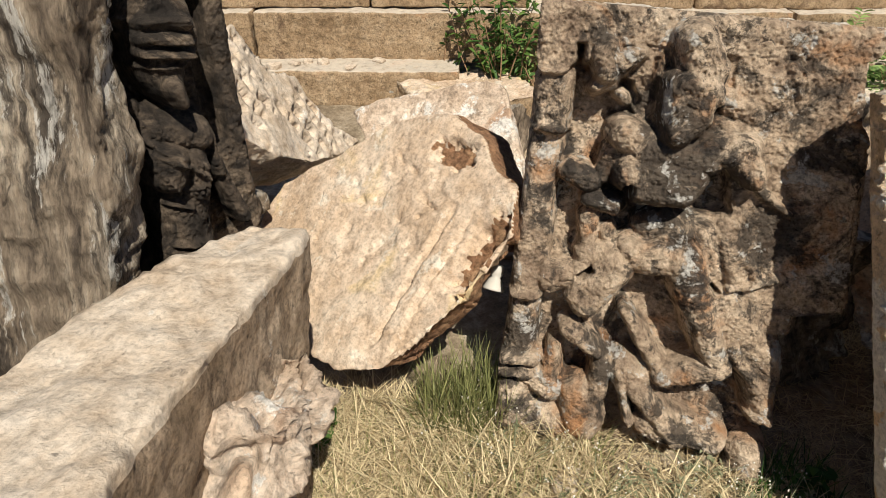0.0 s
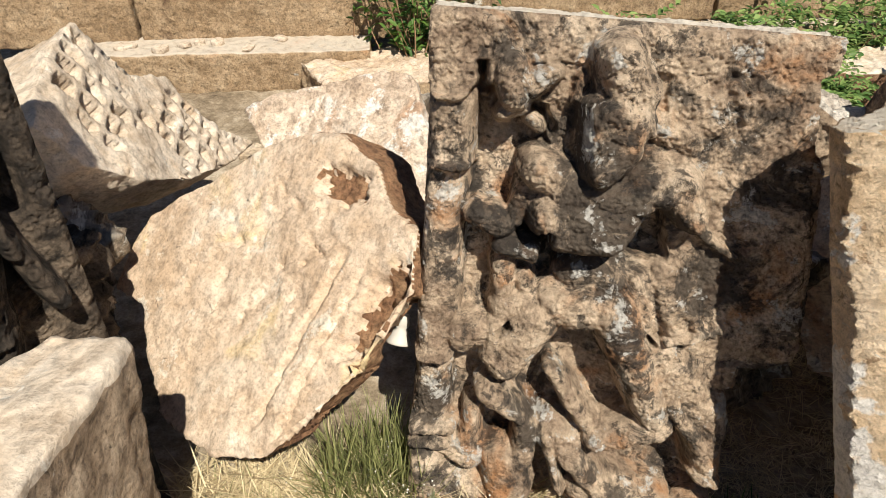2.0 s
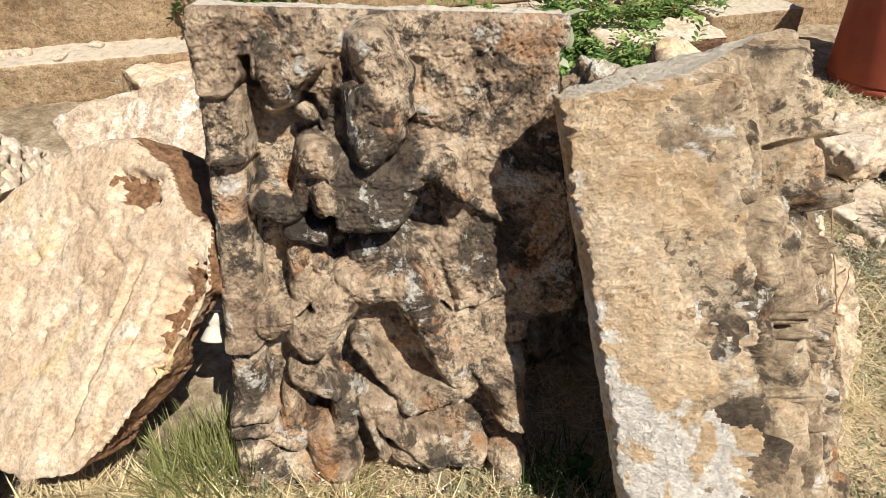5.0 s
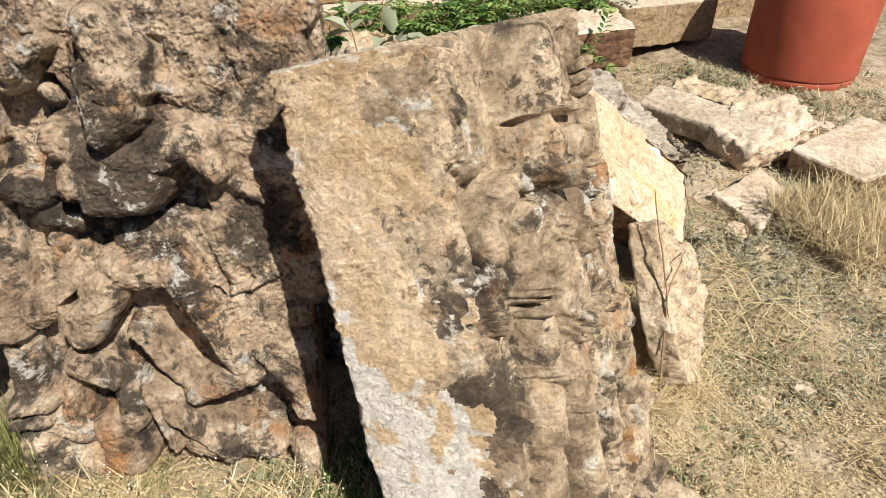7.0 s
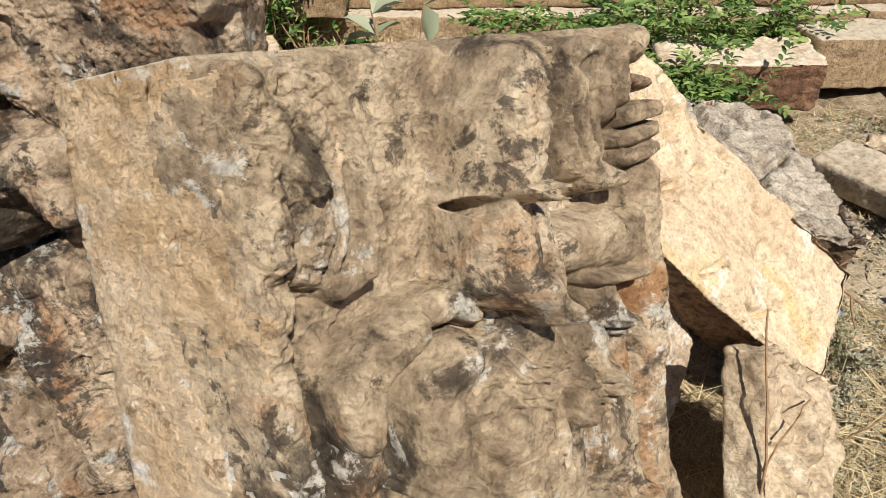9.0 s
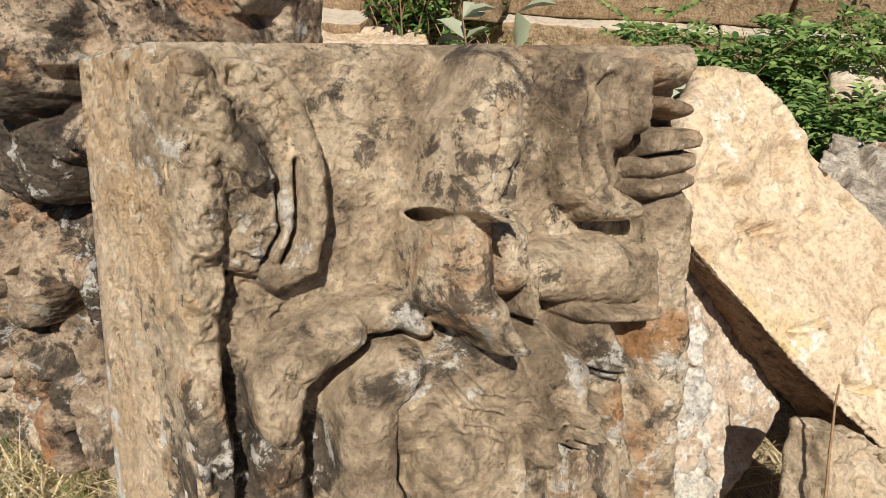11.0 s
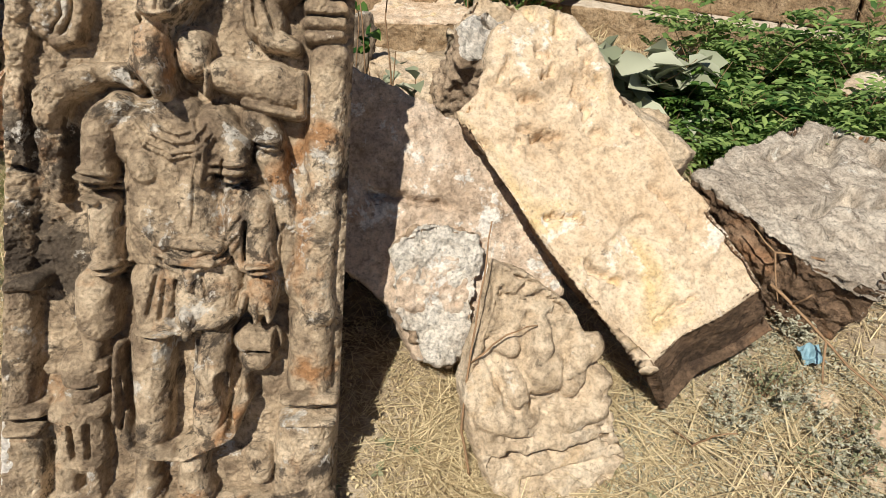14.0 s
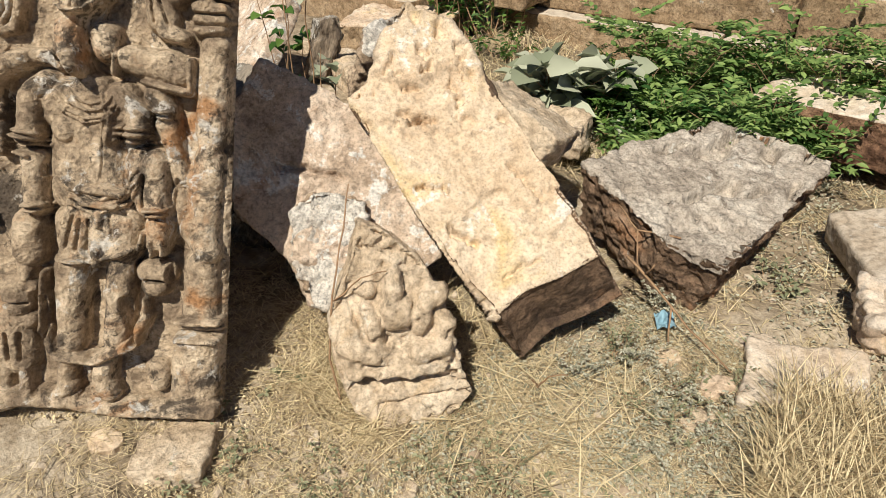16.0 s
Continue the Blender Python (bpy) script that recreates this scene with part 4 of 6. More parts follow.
    c.cap(-0.417, -0.562, -0.307, -0.573, 0.014, 0.014, 0.0814)
    c.cap(-0.391, -0.615, -0.433, -0.809, 0.082, 0.088, 0.0703)
    # base
    c.cap(-0.300, -0.772, -0.104, -0.794, 0.029, 0.032, 0.0888)
    c.cap(-0.104, -0.794, 0.036, -0.838, 0.032, 0.034, 0.0888)
    c.cap(0.036, -0.839, 0.309, -0.877, 0.034, 0.032, 0.0873)
    c.cap(-0.478, -0.811, -0.277, -0.788, 0.032, 0.033, 0.0814)
    # hollows
    c.cut(-0.040, -0.055, -0.053, -0.125, 0.008, 0.008, 0.03)
    c.cut(0.293, -0.167, 0.274, -0.270, 0.014, 0.015, 0.02)
    c.cut(0.025, -0.429, -0.006, -0.648, 0.015, 0.024, 0.03)
    c.cut(0.215, -0.143, 0.200, -0.229, 0.006, 0.006, 0.05)
    c.cut(-0.117, -0.474, -0.129, -0.598, 0.010, 0.010, 0.04)
    c.cut(0.112, -0.504, 0.110, -0.632, 0.021, 0.015, 0.02)
    c.cut(0.252, -0.391, 0.237, -0.516, 0.013, 0.014, 0.02)
    c.cut(-0.188, -0.697, -0.191, -0.762, 0.018, 0.018, 0.02)
    c.cut(-0.065, -0.731, -0.061, -0.782, 0.012, 0.012, 0.03)
    # fine carving
    c.add(0.025, -0.255, 0.005, -0.338, 0.0054, -0.013)
    c.add(0.049, -0.257, 0.032, -0.340, 0.0054, -0.013)
    c.add(0.008, -0.244, -0.021, -0.328, 0.0054, -0.013)
    c.add(0.106, -0.245, 0.112, -0.303, 0.0055, -0.0104)
    c.beads(-0.104, -0.043, -0.026, -0.046, 0.0088, 0.0117)
    c.beads(0.196, -0.056, 0.276, -0.056, 0.0079, 0.0104)
    c.beads(0.002, -0.136, 0.038, -0.184, 0.0078, 0.0078)
    c.beads(0.139, -0.215, 0.201, -0.159, 0.0081, 0.0078)
    c.add(0.123, -0.035, 0.102, -0.145, 0.0039, -0.0078)
    c.add(-0.018, -0.762, 0.043, -0.791, 0.0045, -0.0156)
    c.add(-0.243, -0.485, -0.175, -0.492, 0.0056, -0.0182)
    c.add(-0.238, -0.578, -0.245, -0.656, 0.0071, -0.0208)
    c.add(-0.204, -0.582, -0.214, -0.660, 0.0072, -0.0208)
    c.add(0.181, -0.448, 0.223, -0.459, 0.0058, -0.0208)
    c.unwarp()
    side = c.U - c.U[:, :1]
    c.H = np.minimum(c.H, -0.2 + 2.7 * side)
    c.soften(1)
    c.rug = 0.85 + 1.6 * (1 - smooth01(side + 0.05 * c.V, 0.17, 0.24)) * smooth01(c.V, -0.45, -0.1)

    def chamfer(p, g):
        near_left = p[:, 0] < -0.15
        p[:, 0] += np.where(near_left, 0.05 * g, 0)
        p[:, 0] -= np.where(p[:, 0] > 0.2, 0.16 * g, 0)

    ob = stele("standing_figure_relief", c, 0.27, 0.003, 0.005, M_STELE_TAN, M_SIDE, facing((1.348, 1.18, 0.638), (0.613, -0.698, 0.371)), chamfer, seed=8.0, steps=30, side_width=0.085, chip=0.005)
    tagged(ob, "tan sandstone slab carved with a standing crowned figure, leaning back", "relief")


dancing_relief()
standing_relief()


# ---- stones between and behind the reliefs ----
def pink_slab_carve(p, n):
    u, v = p[:, 0], p[:, 1]
    wob = 0.006 * fbm(p, 11, 3, 0.5, 3.0)
    run = smooth01(v, -0.34, -0.26) * (1 - smooth01(v, 0.1, 0.16))
    first, second = 0.155 - 0.1 * (v - 0.1) + wob, 0.225 - 0.12 * (v - 0.1) + wob
    d = -0.022 * smooth01(0.014 - np.abs(u - first), 0, 0.006) * run
    d = d - 0.02 * smooth01(0.011 - np.abs(u - second), 0, 0.006) * run
    d = d - 0.018 * smooth01(u - second, 0.008, 0.014) * run
    r = np.hypot((u - 0.03) / 0.08, (v - 0.285) / 0.045) + 0.45 * fbm(p, 22, 3, 0.6)
    d = d - 0.028 * smooth01(1.15 - r, 0, 0.25) * (1 + 0.5 * fbm(p, 45, 2))
    hollow = np.hypot((u - 0.315) / 0.055, (v - 0.08) / 0.14) + 0.4 * fbm(p, 16, 3, 0.6, 2.0)
    d = d - 0.045 * smooth01(1.1 - hollow, 0, 0.4) * (1 + 0.3 * fbm(p, 24, 3, 0.6))
    chips = smooth01(fbm(p, 9, 4, 0.6, 6.0), 0.3, 0.42) * smooth01(0.3 - np.hypot(u + 0.05, v - 0.05), 0, 0.15)
    d = d - 0.009 * chips
    for a, b, c in ((-0.02, 0.02, 0.012), (0.05, 0.06, 0.01), (-0.03, -0.11, 0.007), (-0.3, -0.12, 0.007), (-0.28, -0.18, 0.006)):
        d = d - 0.02 * smooth01(1 - np.hypot(u - a, v - b) / c, 0, 0.6)
    return d + crack(p, 0.0, 0.12, 0.1, 0.1, 0.009, 0.02, seed=2) + crack(p, -0.2, 0.2, -0.05, 0.17, 0.008, 0.012, seed=3)


stone("broken_slab", [(-0.55, -0.33), (-0.6, -0.22), (-0.6, -0.09), (-0.43, 0.12), (-0.29, 0.29), (-0.17, 0.35), (-0.07, 0.38), (0.08, 0.37), (0.21, 0.29), (0.3, 0.27), (0.39, 0.15), (0.38, -0.07), (0.33, -0.24), (0.29, -0.35), (0.15, -0.44), (-0.09, -0.48), (-0.29, -0.37), (-0.4, -0.31)], 0.16, facing((-0.145, 1.794, 0.505), (-0.532, -0.419, 0.736)), M_ORANGE,
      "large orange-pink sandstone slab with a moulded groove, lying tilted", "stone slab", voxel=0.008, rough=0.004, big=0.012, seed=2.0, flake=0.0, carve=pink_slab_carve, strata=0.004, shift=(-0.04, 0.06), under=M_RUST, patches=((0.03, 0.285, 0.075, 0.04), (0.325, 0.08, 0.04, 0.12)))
stone("leaning_slab", [(-0.35, -0.13), (-0.25, -0.04), (0.05, 0.07), (0.26, 0.15), (0.35, 0.13), (0.58, -0.25), (0.7, -0.64), (0.13, -0.79), (-0.13, -0.39)], 0.12, facing((-0.08, 3.14, 0.45), (-0.301, -0.622, 0.723)), M_PINK,
      "flat pinkish sandstone slab leaning behind the broken slab", "stone slab", voxel=0.012, seed=4.0, rough=0.006, big=0.01, flake=0.012)


def pale_block_carve(p, n):
    return -0.004 * smooth01(fbm(p, 12, 4, 0.6, 3.0), 0.25, 0.35) * (n[:, 2] > 0.5) -0.03 * smooth01(p[:, 0] + 0.06 * fbm(p, 5, 3), 0.22, 0.3) * smooth01(fbm(p, 12, 2), 0.0, 0.4)


stone("pale_block", [(-0.06, -0.22), (0.07, -0.2), (0.1, -0.1), (0.12, 0.04), (0.14, 0.24), (0.13, 0.38), (0.2, 0.65), (-0.16, 0.83), (-0.3, 0.67), (-0.18, 0.51), (-0.15, 0.36), (-0.13, 0.17), (-0.08, -0.14)], 0.85, facing((-0.4, 1.05, 0.83), (0.03, 0.099, 0.995)), M_PALE,
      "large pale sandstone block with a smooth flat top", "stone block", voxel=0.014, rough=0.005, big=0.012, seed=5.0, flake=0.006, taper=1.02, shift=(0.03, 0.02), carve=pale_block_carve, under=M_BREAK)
def boulder_carve(p, n):
    a = np.arctan2(p[:, 1], p[:, 0])
    cleft = sum(smooth01(0.16 - np.abs(a - k + 0.25 * fbm(p, 6, 2, 0.5, k)), 0, 0.1) * w for k, w in ((-0.75, 0.07), (-1.6, 0.05), (-2.3, 0.05), (0.1, 0.04)))
    return -cleft * smooth01(-p[:, 2], -0.02, 0.12) - 0.02 * np.abs(fbm(p, 10, 3, 0.6, 5.0))


stone("rough_boulder", [(-0.15, -0.15), (0.04, -0.19), (0.13, -0.05), (0.1, 0.1), (-0.04, 0.14), (-0.16, 0.08)], 0.7, pose(-0.33, 0.92, 0.7, -10, 16, 10), M_PINK,
      "rough pinkish boulder streaked with white, against the pale block", "boulder", voxel=0.009, rough=0.018, big=0.04, seed=6.0, flake=0.03, taper=1.15, carve=boulder_carve)


# ---- the dark carved slab and the rubble by it ----
stone("dark_slab", [(-0.33, 0.42), (0.02, 0.42), (0.01, 0.24), (0.02, 0.11), (0.03, -0.02), (0.01, -0.21), (-0.06, -0.46), (-0.2, -0.75), (-0.69, -0.8)], 0.14, facing((-0.62, 1.09, 1), (-0.098, -0.976, 0.195)), M_DARK_SIDE,
      "upright dark slab streaked grey and white, edge on", "stone slab", voxel=0.011, rough=0.012, big=0.02, seed=34.0)


def dark_relief():
    c = Carving(lambda v: -0.3 + 0 * v, lambda v: 0.16 + 0 * v, lambda s: -0.95 + 0 * s, lambda s: 0.6 + 0 * s, 210, 560, 0.0)
    c.gain, c.square = 1.5, 2.2
    c.warp(0.004, 0.002, 9.0)
    c.cap(-0.026, 0.312, 0.007, 0.264, 0.081, 0.083, 0.08)
    c.cap(-0.058, 0.297, 0.027, 0.288, 0.021, 0.021, 0.105)
    c.cap(-0.066, 0.272, 0.025, 0.259, 0.019, 0.019, 0.11)
    c.cap(-0.066, 0.246, 0.019, 0.231, 0.019, 0.019, 0.11)
    c.cap(-0.027, 0.216, -0.026, 0.17, 0.065, 0.046, 0.1)
    c.cap(-0.028, 0.176, -0.023, 0.146, 0.033, 0.027, 0.13)
    c.cap(-0.077, 0.083, 0.017, 0.049, 0.055, 0.047, 0.09)
    c.cap(-0.071, 0.021, -0.072, -0.01, 0.059, 0.053, 0.12)
    c.cap(-0.008, 0.006, -0.015, -0.059, 0.042, 0.04, 0.1)
    c.cap(-0.039, -0.069, -0.056, -0.177, 0.074, 0.071, 0.09)
    c.cap(-0.058, -0.191, -0.085, -0.317, 0.082, 0.088, 0.09)
    c.cap(-0.105, 0.132, -0.111, 0.036, 0.03, 0.033, 0.07)
    c.cap(-0.139, 0.052, -0.145, 0.004, 0.036, 0.03, 0.06)
    c.cap(0.05, 0.049, 0.051, -0.046, 0.025, 0.023, 0.07)
    c.cap(0.054, -0.049, 0.092, -0.177, 0.023, 0.026, 0.06)
    c.dig(-0.144, -0.036, -0.167, -0.18, 0.047, 0.056, 0.06)
    for k in range(5):
        c.add(-0.11 + 0.012 * k, 0.08 - 0.012 * k, -0.02 + 0.008 * k, 0.03 - 0.016 * k, 0.0045, 0.008)
        c.beads(-0.035 + 0.012 * k, 0.005, -0.045 + 0.014 * k, -0.055, 0.006, 0.007)
        c.add(-0.09, 0.305 - 0.022 * k, 0.04, 0.296 - 0.022 * k, 0.005, 0.009)
    c.beads(-0.1, 0.02, -0.06, -0.05, 0.007, 0.008)
    c.beads(-0.06, -0.05, 0.0, -0.04, 0.007, 0.008)
    c.cut(-0.145, 0.25, -0.15, 0.12, 0.022, 0.025, -0.08)
    c.cut(0.085, 0.3, 0.09, 0.0, 0.03, 0.035, -0.06)
    c.add(-0.09, 0.066, 0.01, -0.004, 0.008, 0.008)
    c.add(-0.089, 0.047, 0, -0.024, 0.007, 0.008)
    c.add(0.004, -0.002, 0.004, -0.099, 0.011, 0.008)
    c.add(-0.092, -0.071, -0.04, -0.09, 0.007, 0.012)
    c.add(-0.09, -0.17, -0.008, -0.187, 0.007, 0.012)
    c.add(-0.094, -0.191, -0.012, -0.21, 0.007, 0.012)
    c.add(-0.099, -0.211, -0.017, -0.232, 0.007, 0.01)
    c.unwarp()
    c.soften(1)
    ob = stele("dark_figure_relief", c, 0.2, 0.004, 0.008, M_DARK, M_DARK, facing((-0.6, 1.45, 0.9), (0.599, -0.799, 0.05)), seed=12.0)
    tagged(ob, "blackened sandstone slab carved with a jewelled figure", "relief")


dark_relief()


def cornice_carve(p, n):
    a = (p[:, 0] * 0.94 + p[:, 1] * 0.34 + 0.006 * fbm(p, 9, 2)) / 0.075
    b = (p[:, 1] * 0.94 - p[:, 0] * 0.34 + 0.006 * fbm(p, 9, 2, 0.5, 4.0)) / 0.1
    fa, fb = np.abs(a - np.floor(a) - 0.5), np.abs(b - np.floor(b) - 0.5)
    worn = smooth01(fbm(p, 6, 3, 0.6, 2.0), -0.25, 0.1)
    pit = smooth01(0.33 - fa, 0, 0.06) * smooth01(0.36 - fb, 0, 0.06) * worn
    return -0.06 * pit * (n[:, 2] > 0.2) * smooth01(p[:, 0], -0.22, -0.12)


# Added block, tucked behind the reliefs to keep skylight out of their gap.
stone("rear_rubble", [(-0.3, -0.16), (0.2, -0.2), (0.3, 0.05), (0.1, 0.2), (-0.28, 0.16)], 1.0, pose(1.12, 1.92, 0.5, 4, 0, 10), M_DARK_SIDE,
      "added dark stone that keeps light out of the gap behind the reliefs", "boulder", voxel=0.016, rough=0.02, big=0.04, seed=37.0)
stone("carved_cornice", [(-0.39, 0.29), (-0.27, 0.36), (-0.05, 0.42), (0.11, 0.43), (0.17, 0.32), (0.2, 0.21), (0.38, 0.12), (0.42, -0.03), (0.49, -0.16), (0.66, -0.33), (0.44, -0.3), (0.08, -0.18), (-0.18, -0.02), (-0.34, 0.13)], 0.3, facing((-0.615, 2.507, 0.525), (0.895, -0.063, 0.441)), M_PALE,
      "pale cream carved cornice fragment with rows of small niches", "cornice", voxel=0.008, rough=0.006, big=0.012, seed=7.0, carve=cornice_carve)
stone("dark_rubble", [(-0.22, -0.2), (0.16, -0.24), (0.26, 0.02), (0.12, 0.2), (-0.16, 0.2)], 0.6, pose(-0.86, 2.02, 0.52, 10, 14, 20), M_DARK_SIDE,
      "dark rough rubble stone in the shade", "boulder", rough=0.03, big=0.06, seed=8.5)
stone("dark_rubble", [(-0.14, -0.14), (0.12, -0.16), (0.17, 0.04), (0.02, 0.16), (-0.14, 0.1)], 0.6, pose(-0.76, 1.86, 0.64, 10, 12, 60), M_DARK,
      "dark broken carved stone in the shade", "boulder", rough=0.03, big=0.05, seed=9.5)

# ---- stones beside the standing relief ----
def yellow_carve(p, n):
    d = crack(p, -0.22, 0.073, -0.1, 0.045, 0.013, 0.05, seed=1) + crack(p, -0.125, -0.08, -0.01, -0.145, 0.014, 0.055, seed=2) + crack(p, -0.27, 0.33, -0.12, 0.295, 0.014, 0.045, seed=3)
    d = d + crack(p, 0.1, 0.14, 0.22, -0.01, 0.01, 0.025, seed=4) + crack(p, 0.05, -0.27, 0.2, -0.2, 0.01, 0.03, seed=5)
    shelf = p[:, 1] - 0.03 - 0.1 * p[:, 0] + 0.07 * fbm(p, 7, 4, 0.55, 7.0)
    d = d - 0.016 * smooth01(-shelf, 0, 0.012) * smooth01(p[:, 0], -0.1, -0.02)
    low = p[:, 1] + 0.155 - 0.3 * p[:, 0] + 0.05 * fbm(p, 9, 4, 0.55, 8.0)
    d = d - 0.012 * smooth01(-low, 0, 0.01)
    up = p[:, 1] - 0.24 + 0.25 * p[:, 0] + 0.06 * fbm(p, 10, 4, 0.6, 9.0)
    d = d - 0.014 * smooth01(-up, 0, 0.012) * smooth01(-p[:, 0], -0.1, 0.0)
    pit = smooth01(fbm(p, 15, 3, 0.6, 4.0), 0.25, 0.5) * smooth01(p[:, 1], 0.18, 0.35)
    return d - 0.035 * pit * (n[:, 2] > 0.3) + 0.035 * smooth01(p[:, 1] + 0.06 * fbm(p, 8, 2), 0.44, 0.5)


stone("yellow_slab", [(-0.43, 0.39), (-0.32, 0.51), (-0.28, 0.61), (-0.17, 0.69), (-0.07, 0.65), (0.05, 0.45), (0.12, 0.33), (0.2, 0.19), (0.37, -0.1), (0.41, -0.21), (0.26, -0.28), (0.13, -0.32), (0, -0.42), (-0.11, -0.24), (-0.24, -0.02), (-0.35, 0.21)], 0.26, facing((2.223, 2.015, 0.28), (0.45, -0.541, 0.71)), M_YELLOW,
      "long cream-yellow sandstone slab leaning on the heap", "stone slab", voxel=0.0075, rough=0.005, big=0.014, seed=14.0, flake=0.003, carve=yellow_carve, under=M_SHADED_BREAK, strata=0.002, shift=(0.13, -0.12))


def crust_carve(p, n):
    d = crack(p, -0.15, 0.1, 0.12, 0.02, 0.016, 0.05, seed=6)
    r = np.hypot((p[:, 0] - 0.02) / 0.14, (p[:, 1] + 0.18) / 0.13) + 0.3 * fbm(p, 9, 2)
    return d + smooth01(1.1 - r, 0, 0.3) * (0.035 + 0.014 * fbm(p, 40, 3, 0.6))


stone("crusted_slab", [(-0.16, 0.48), (0.09, 0.34), (0.27, 0.19), (0.39, -0.11), (0.43, -0.29), (0.3, -0.36), (0.16, -0.42), (0.03, -0.46), (-0.06, -0.42), (-0.11, -0.25), (-0.3, -0.05), (-0.28, 0.3)], 0.2, facing((1.665, 1.804, 0.263), (0.568, -0.611, 0.552)), M_PINK,
      "pinkish slab with a white crust, leaning under the yellow slab", "stone slab", voxel=0.011, rough=0.008, big=0.014, seed=15.0, flake=0.006, carve=crust_carve)


stone("white_crust_chunk", [(-0.08, -0.07), (-0.01, -0.01), (0.09, -0.02), (0.16, -0.07), (0.17, -0.16), (0.12, -0.27), (0.12, -0.38), (0.04, -0.44), (-0.02, -0.41), (-0.07, -0.36), (-0.11, -0.21)], 0.16, facing((1.665, 1.804, 0.263), (0.568, -0.611, 0.552)) @ Matrix.Translation((0, 0, 0.05)), M_LIME,
      "white lime-crusted rough stone on the pinkish slab", "stone", voxel=0.008, rough=0.02, big=0.03, seed=33.0, under=M_BREAK)


def seated_carve(p, n):
    u, v = p[:, 0] + 0.008 * fbm(p, 16, 2, 0.5, 1.0), p[:, 1] + 0.008 * fbm(p, 16, 2, 0.5, 2.0)

    def boss(a, b, ra, rb, h, turn=0.0):
        x, y = (u - a) * math.cos(turn) + (v - b) * math.sin(turn), (v - b) * math.cos(turn) - (u - a) * math.sin(turn)
        return h * np.clip(1 - (np.abs(x / ra) ** 2.6 + np.abs(y / rb) ** 2.6), 0, 1) ** 0.45

    front = n[:, 2] > 0.3
    d = np.maximum.reduce([boss(-0.035, 0.155, 0.032, 0.055, 0.055), boss(-0.035, 0.06, 0.055, 0.06, 0.06), boss(-0.115, 0.03, 0.028, 0.085, 0.045, 0.25), boss(0.05, 0.06, 0.032, 0.09, 0.05, -0.3),
                           boss(-0.14, -0.05, 0.1, 0.035, 0.055, -0.35), boss(0.04, -0.075, 0.11, 0.035, 0.055, 0.12), boss(-0.05, -0.13, 0.17, 0.03, 0.045, -0.05), boss(0.085, 0.1, 0.035, 0.04, 0.045),
                           boss(-0.19, -0.03, 0.035, 0.11, 0.03), boss(0.11, -0.04, 0.03, 0.08, 0.035), boss(-0.12, 0.15, 0.03, 0.03, 0.03)])
    d = d - 0.03 * smooth01(0.018 - np.abs(v + 0.165 + 0.08 * u), 0, 0.008) - 0.022 * smooth01(0.012 - np.abs(v + 0.235), 0, 0.008) * smooth01(u, -0.16, -0.1)
    d = d - 0.02 * smooth01(fbm(p, 11, 3, 0.6, 5.0), 0.2, 0.4)
    return np.where(front, d + 0.005 * fbm(p, 34, 3), 0) + crack(p, -0.13, 0.28, 0.04, 0.24, 0.008, 0.02, seed=3)


stone("carved_fragment", [(-0.12, 0.36), (-0.05, 0.33), (0.06, 0.22), (0.12, 0.08), (0.145, -0.09), (0.195, -0.25), (0.09, -0.32), (-0.12, -0.33), (-0.2, -0.25), (-0.24, -0.1), (-0.25, 0.07), (-0.16, 0.24)], 0.1, facing((2.224, 1.597, 0.01), (0.679, -0.627, 0.381)), M_CREAM,
      "cream stone fragment carved with a worn seated figure", "relief fragment", voxel=0.007, rough=0.006, big=0.01, seed=16.0, flake=0.006, carve=seated_carve, strata=0.002)


def pitted_carve(p, n):
    q = np.stack([p[:, 0] * 4.5, p[:, 1] * 9 + p[:, 0] * 1.5, 0 * p[:, 2] + 0.5], 1)
    upper = smooth01(p[:, 0] + 0.4 * p[:, 1] + 0.06 * fbm(p, 6, 2), -0.12, 0.02)
    pits = -0.07 * smooth01(perlin(q) + 0.05 * fbm(p, 22, 2), 0.16, 0.3) * upper
    worn = -0.02 * np.abs(fbm(p, 9, 4, 0.6, 2.0)) * (1 - upper) - 0.03 * (1 - smooth01(np.hypot(p[:, 0] + 0.25, p[:, 1] + 0.2) + 0.05 * fbm(p, 8, 3), 0.16, 0.2))
    broken = -0.025 * np.abs(fbm(p, 8, 3, 0.55, 8.0))
    return np.where(n[:, 2] > 0.3, pits + worn, broken)


stone("pitted_block", [(-0.17, 0.43), (0.11, 0.37), (0.79, 0.13), (0.89, -0.16), (0.82, -0.43), (0.09, -0.36), (-0.41, -0.29), (-0.42, -0.06), (-0.28, 0.19)], 0.33, facing((2.677, 2.937, 0.039), (0.195, -0.003, 0.981)), M_GREY,
      "grey pitted stone block with a reddish broken side", "stone block", voxel=0.009, rough=0.012, big=0.02, seed=17.0, taper=0.85, carve=pitted_carve, strata=0.003, under=M_SHADED_BREAK)

stone("shaded_block", [(-0.48, -0.24), (0.45, -0.26), (0.5, 0.2), (-0.4, 0.26)], 0.27, pose(3.12, 4.34, 0.09, 0, 0, -3), M_PALE,
      "pale flat stone block under the shrub", "stone block", rough=0.01, big=0.02, seed=18.0, under=M_RED, strata=0.01)
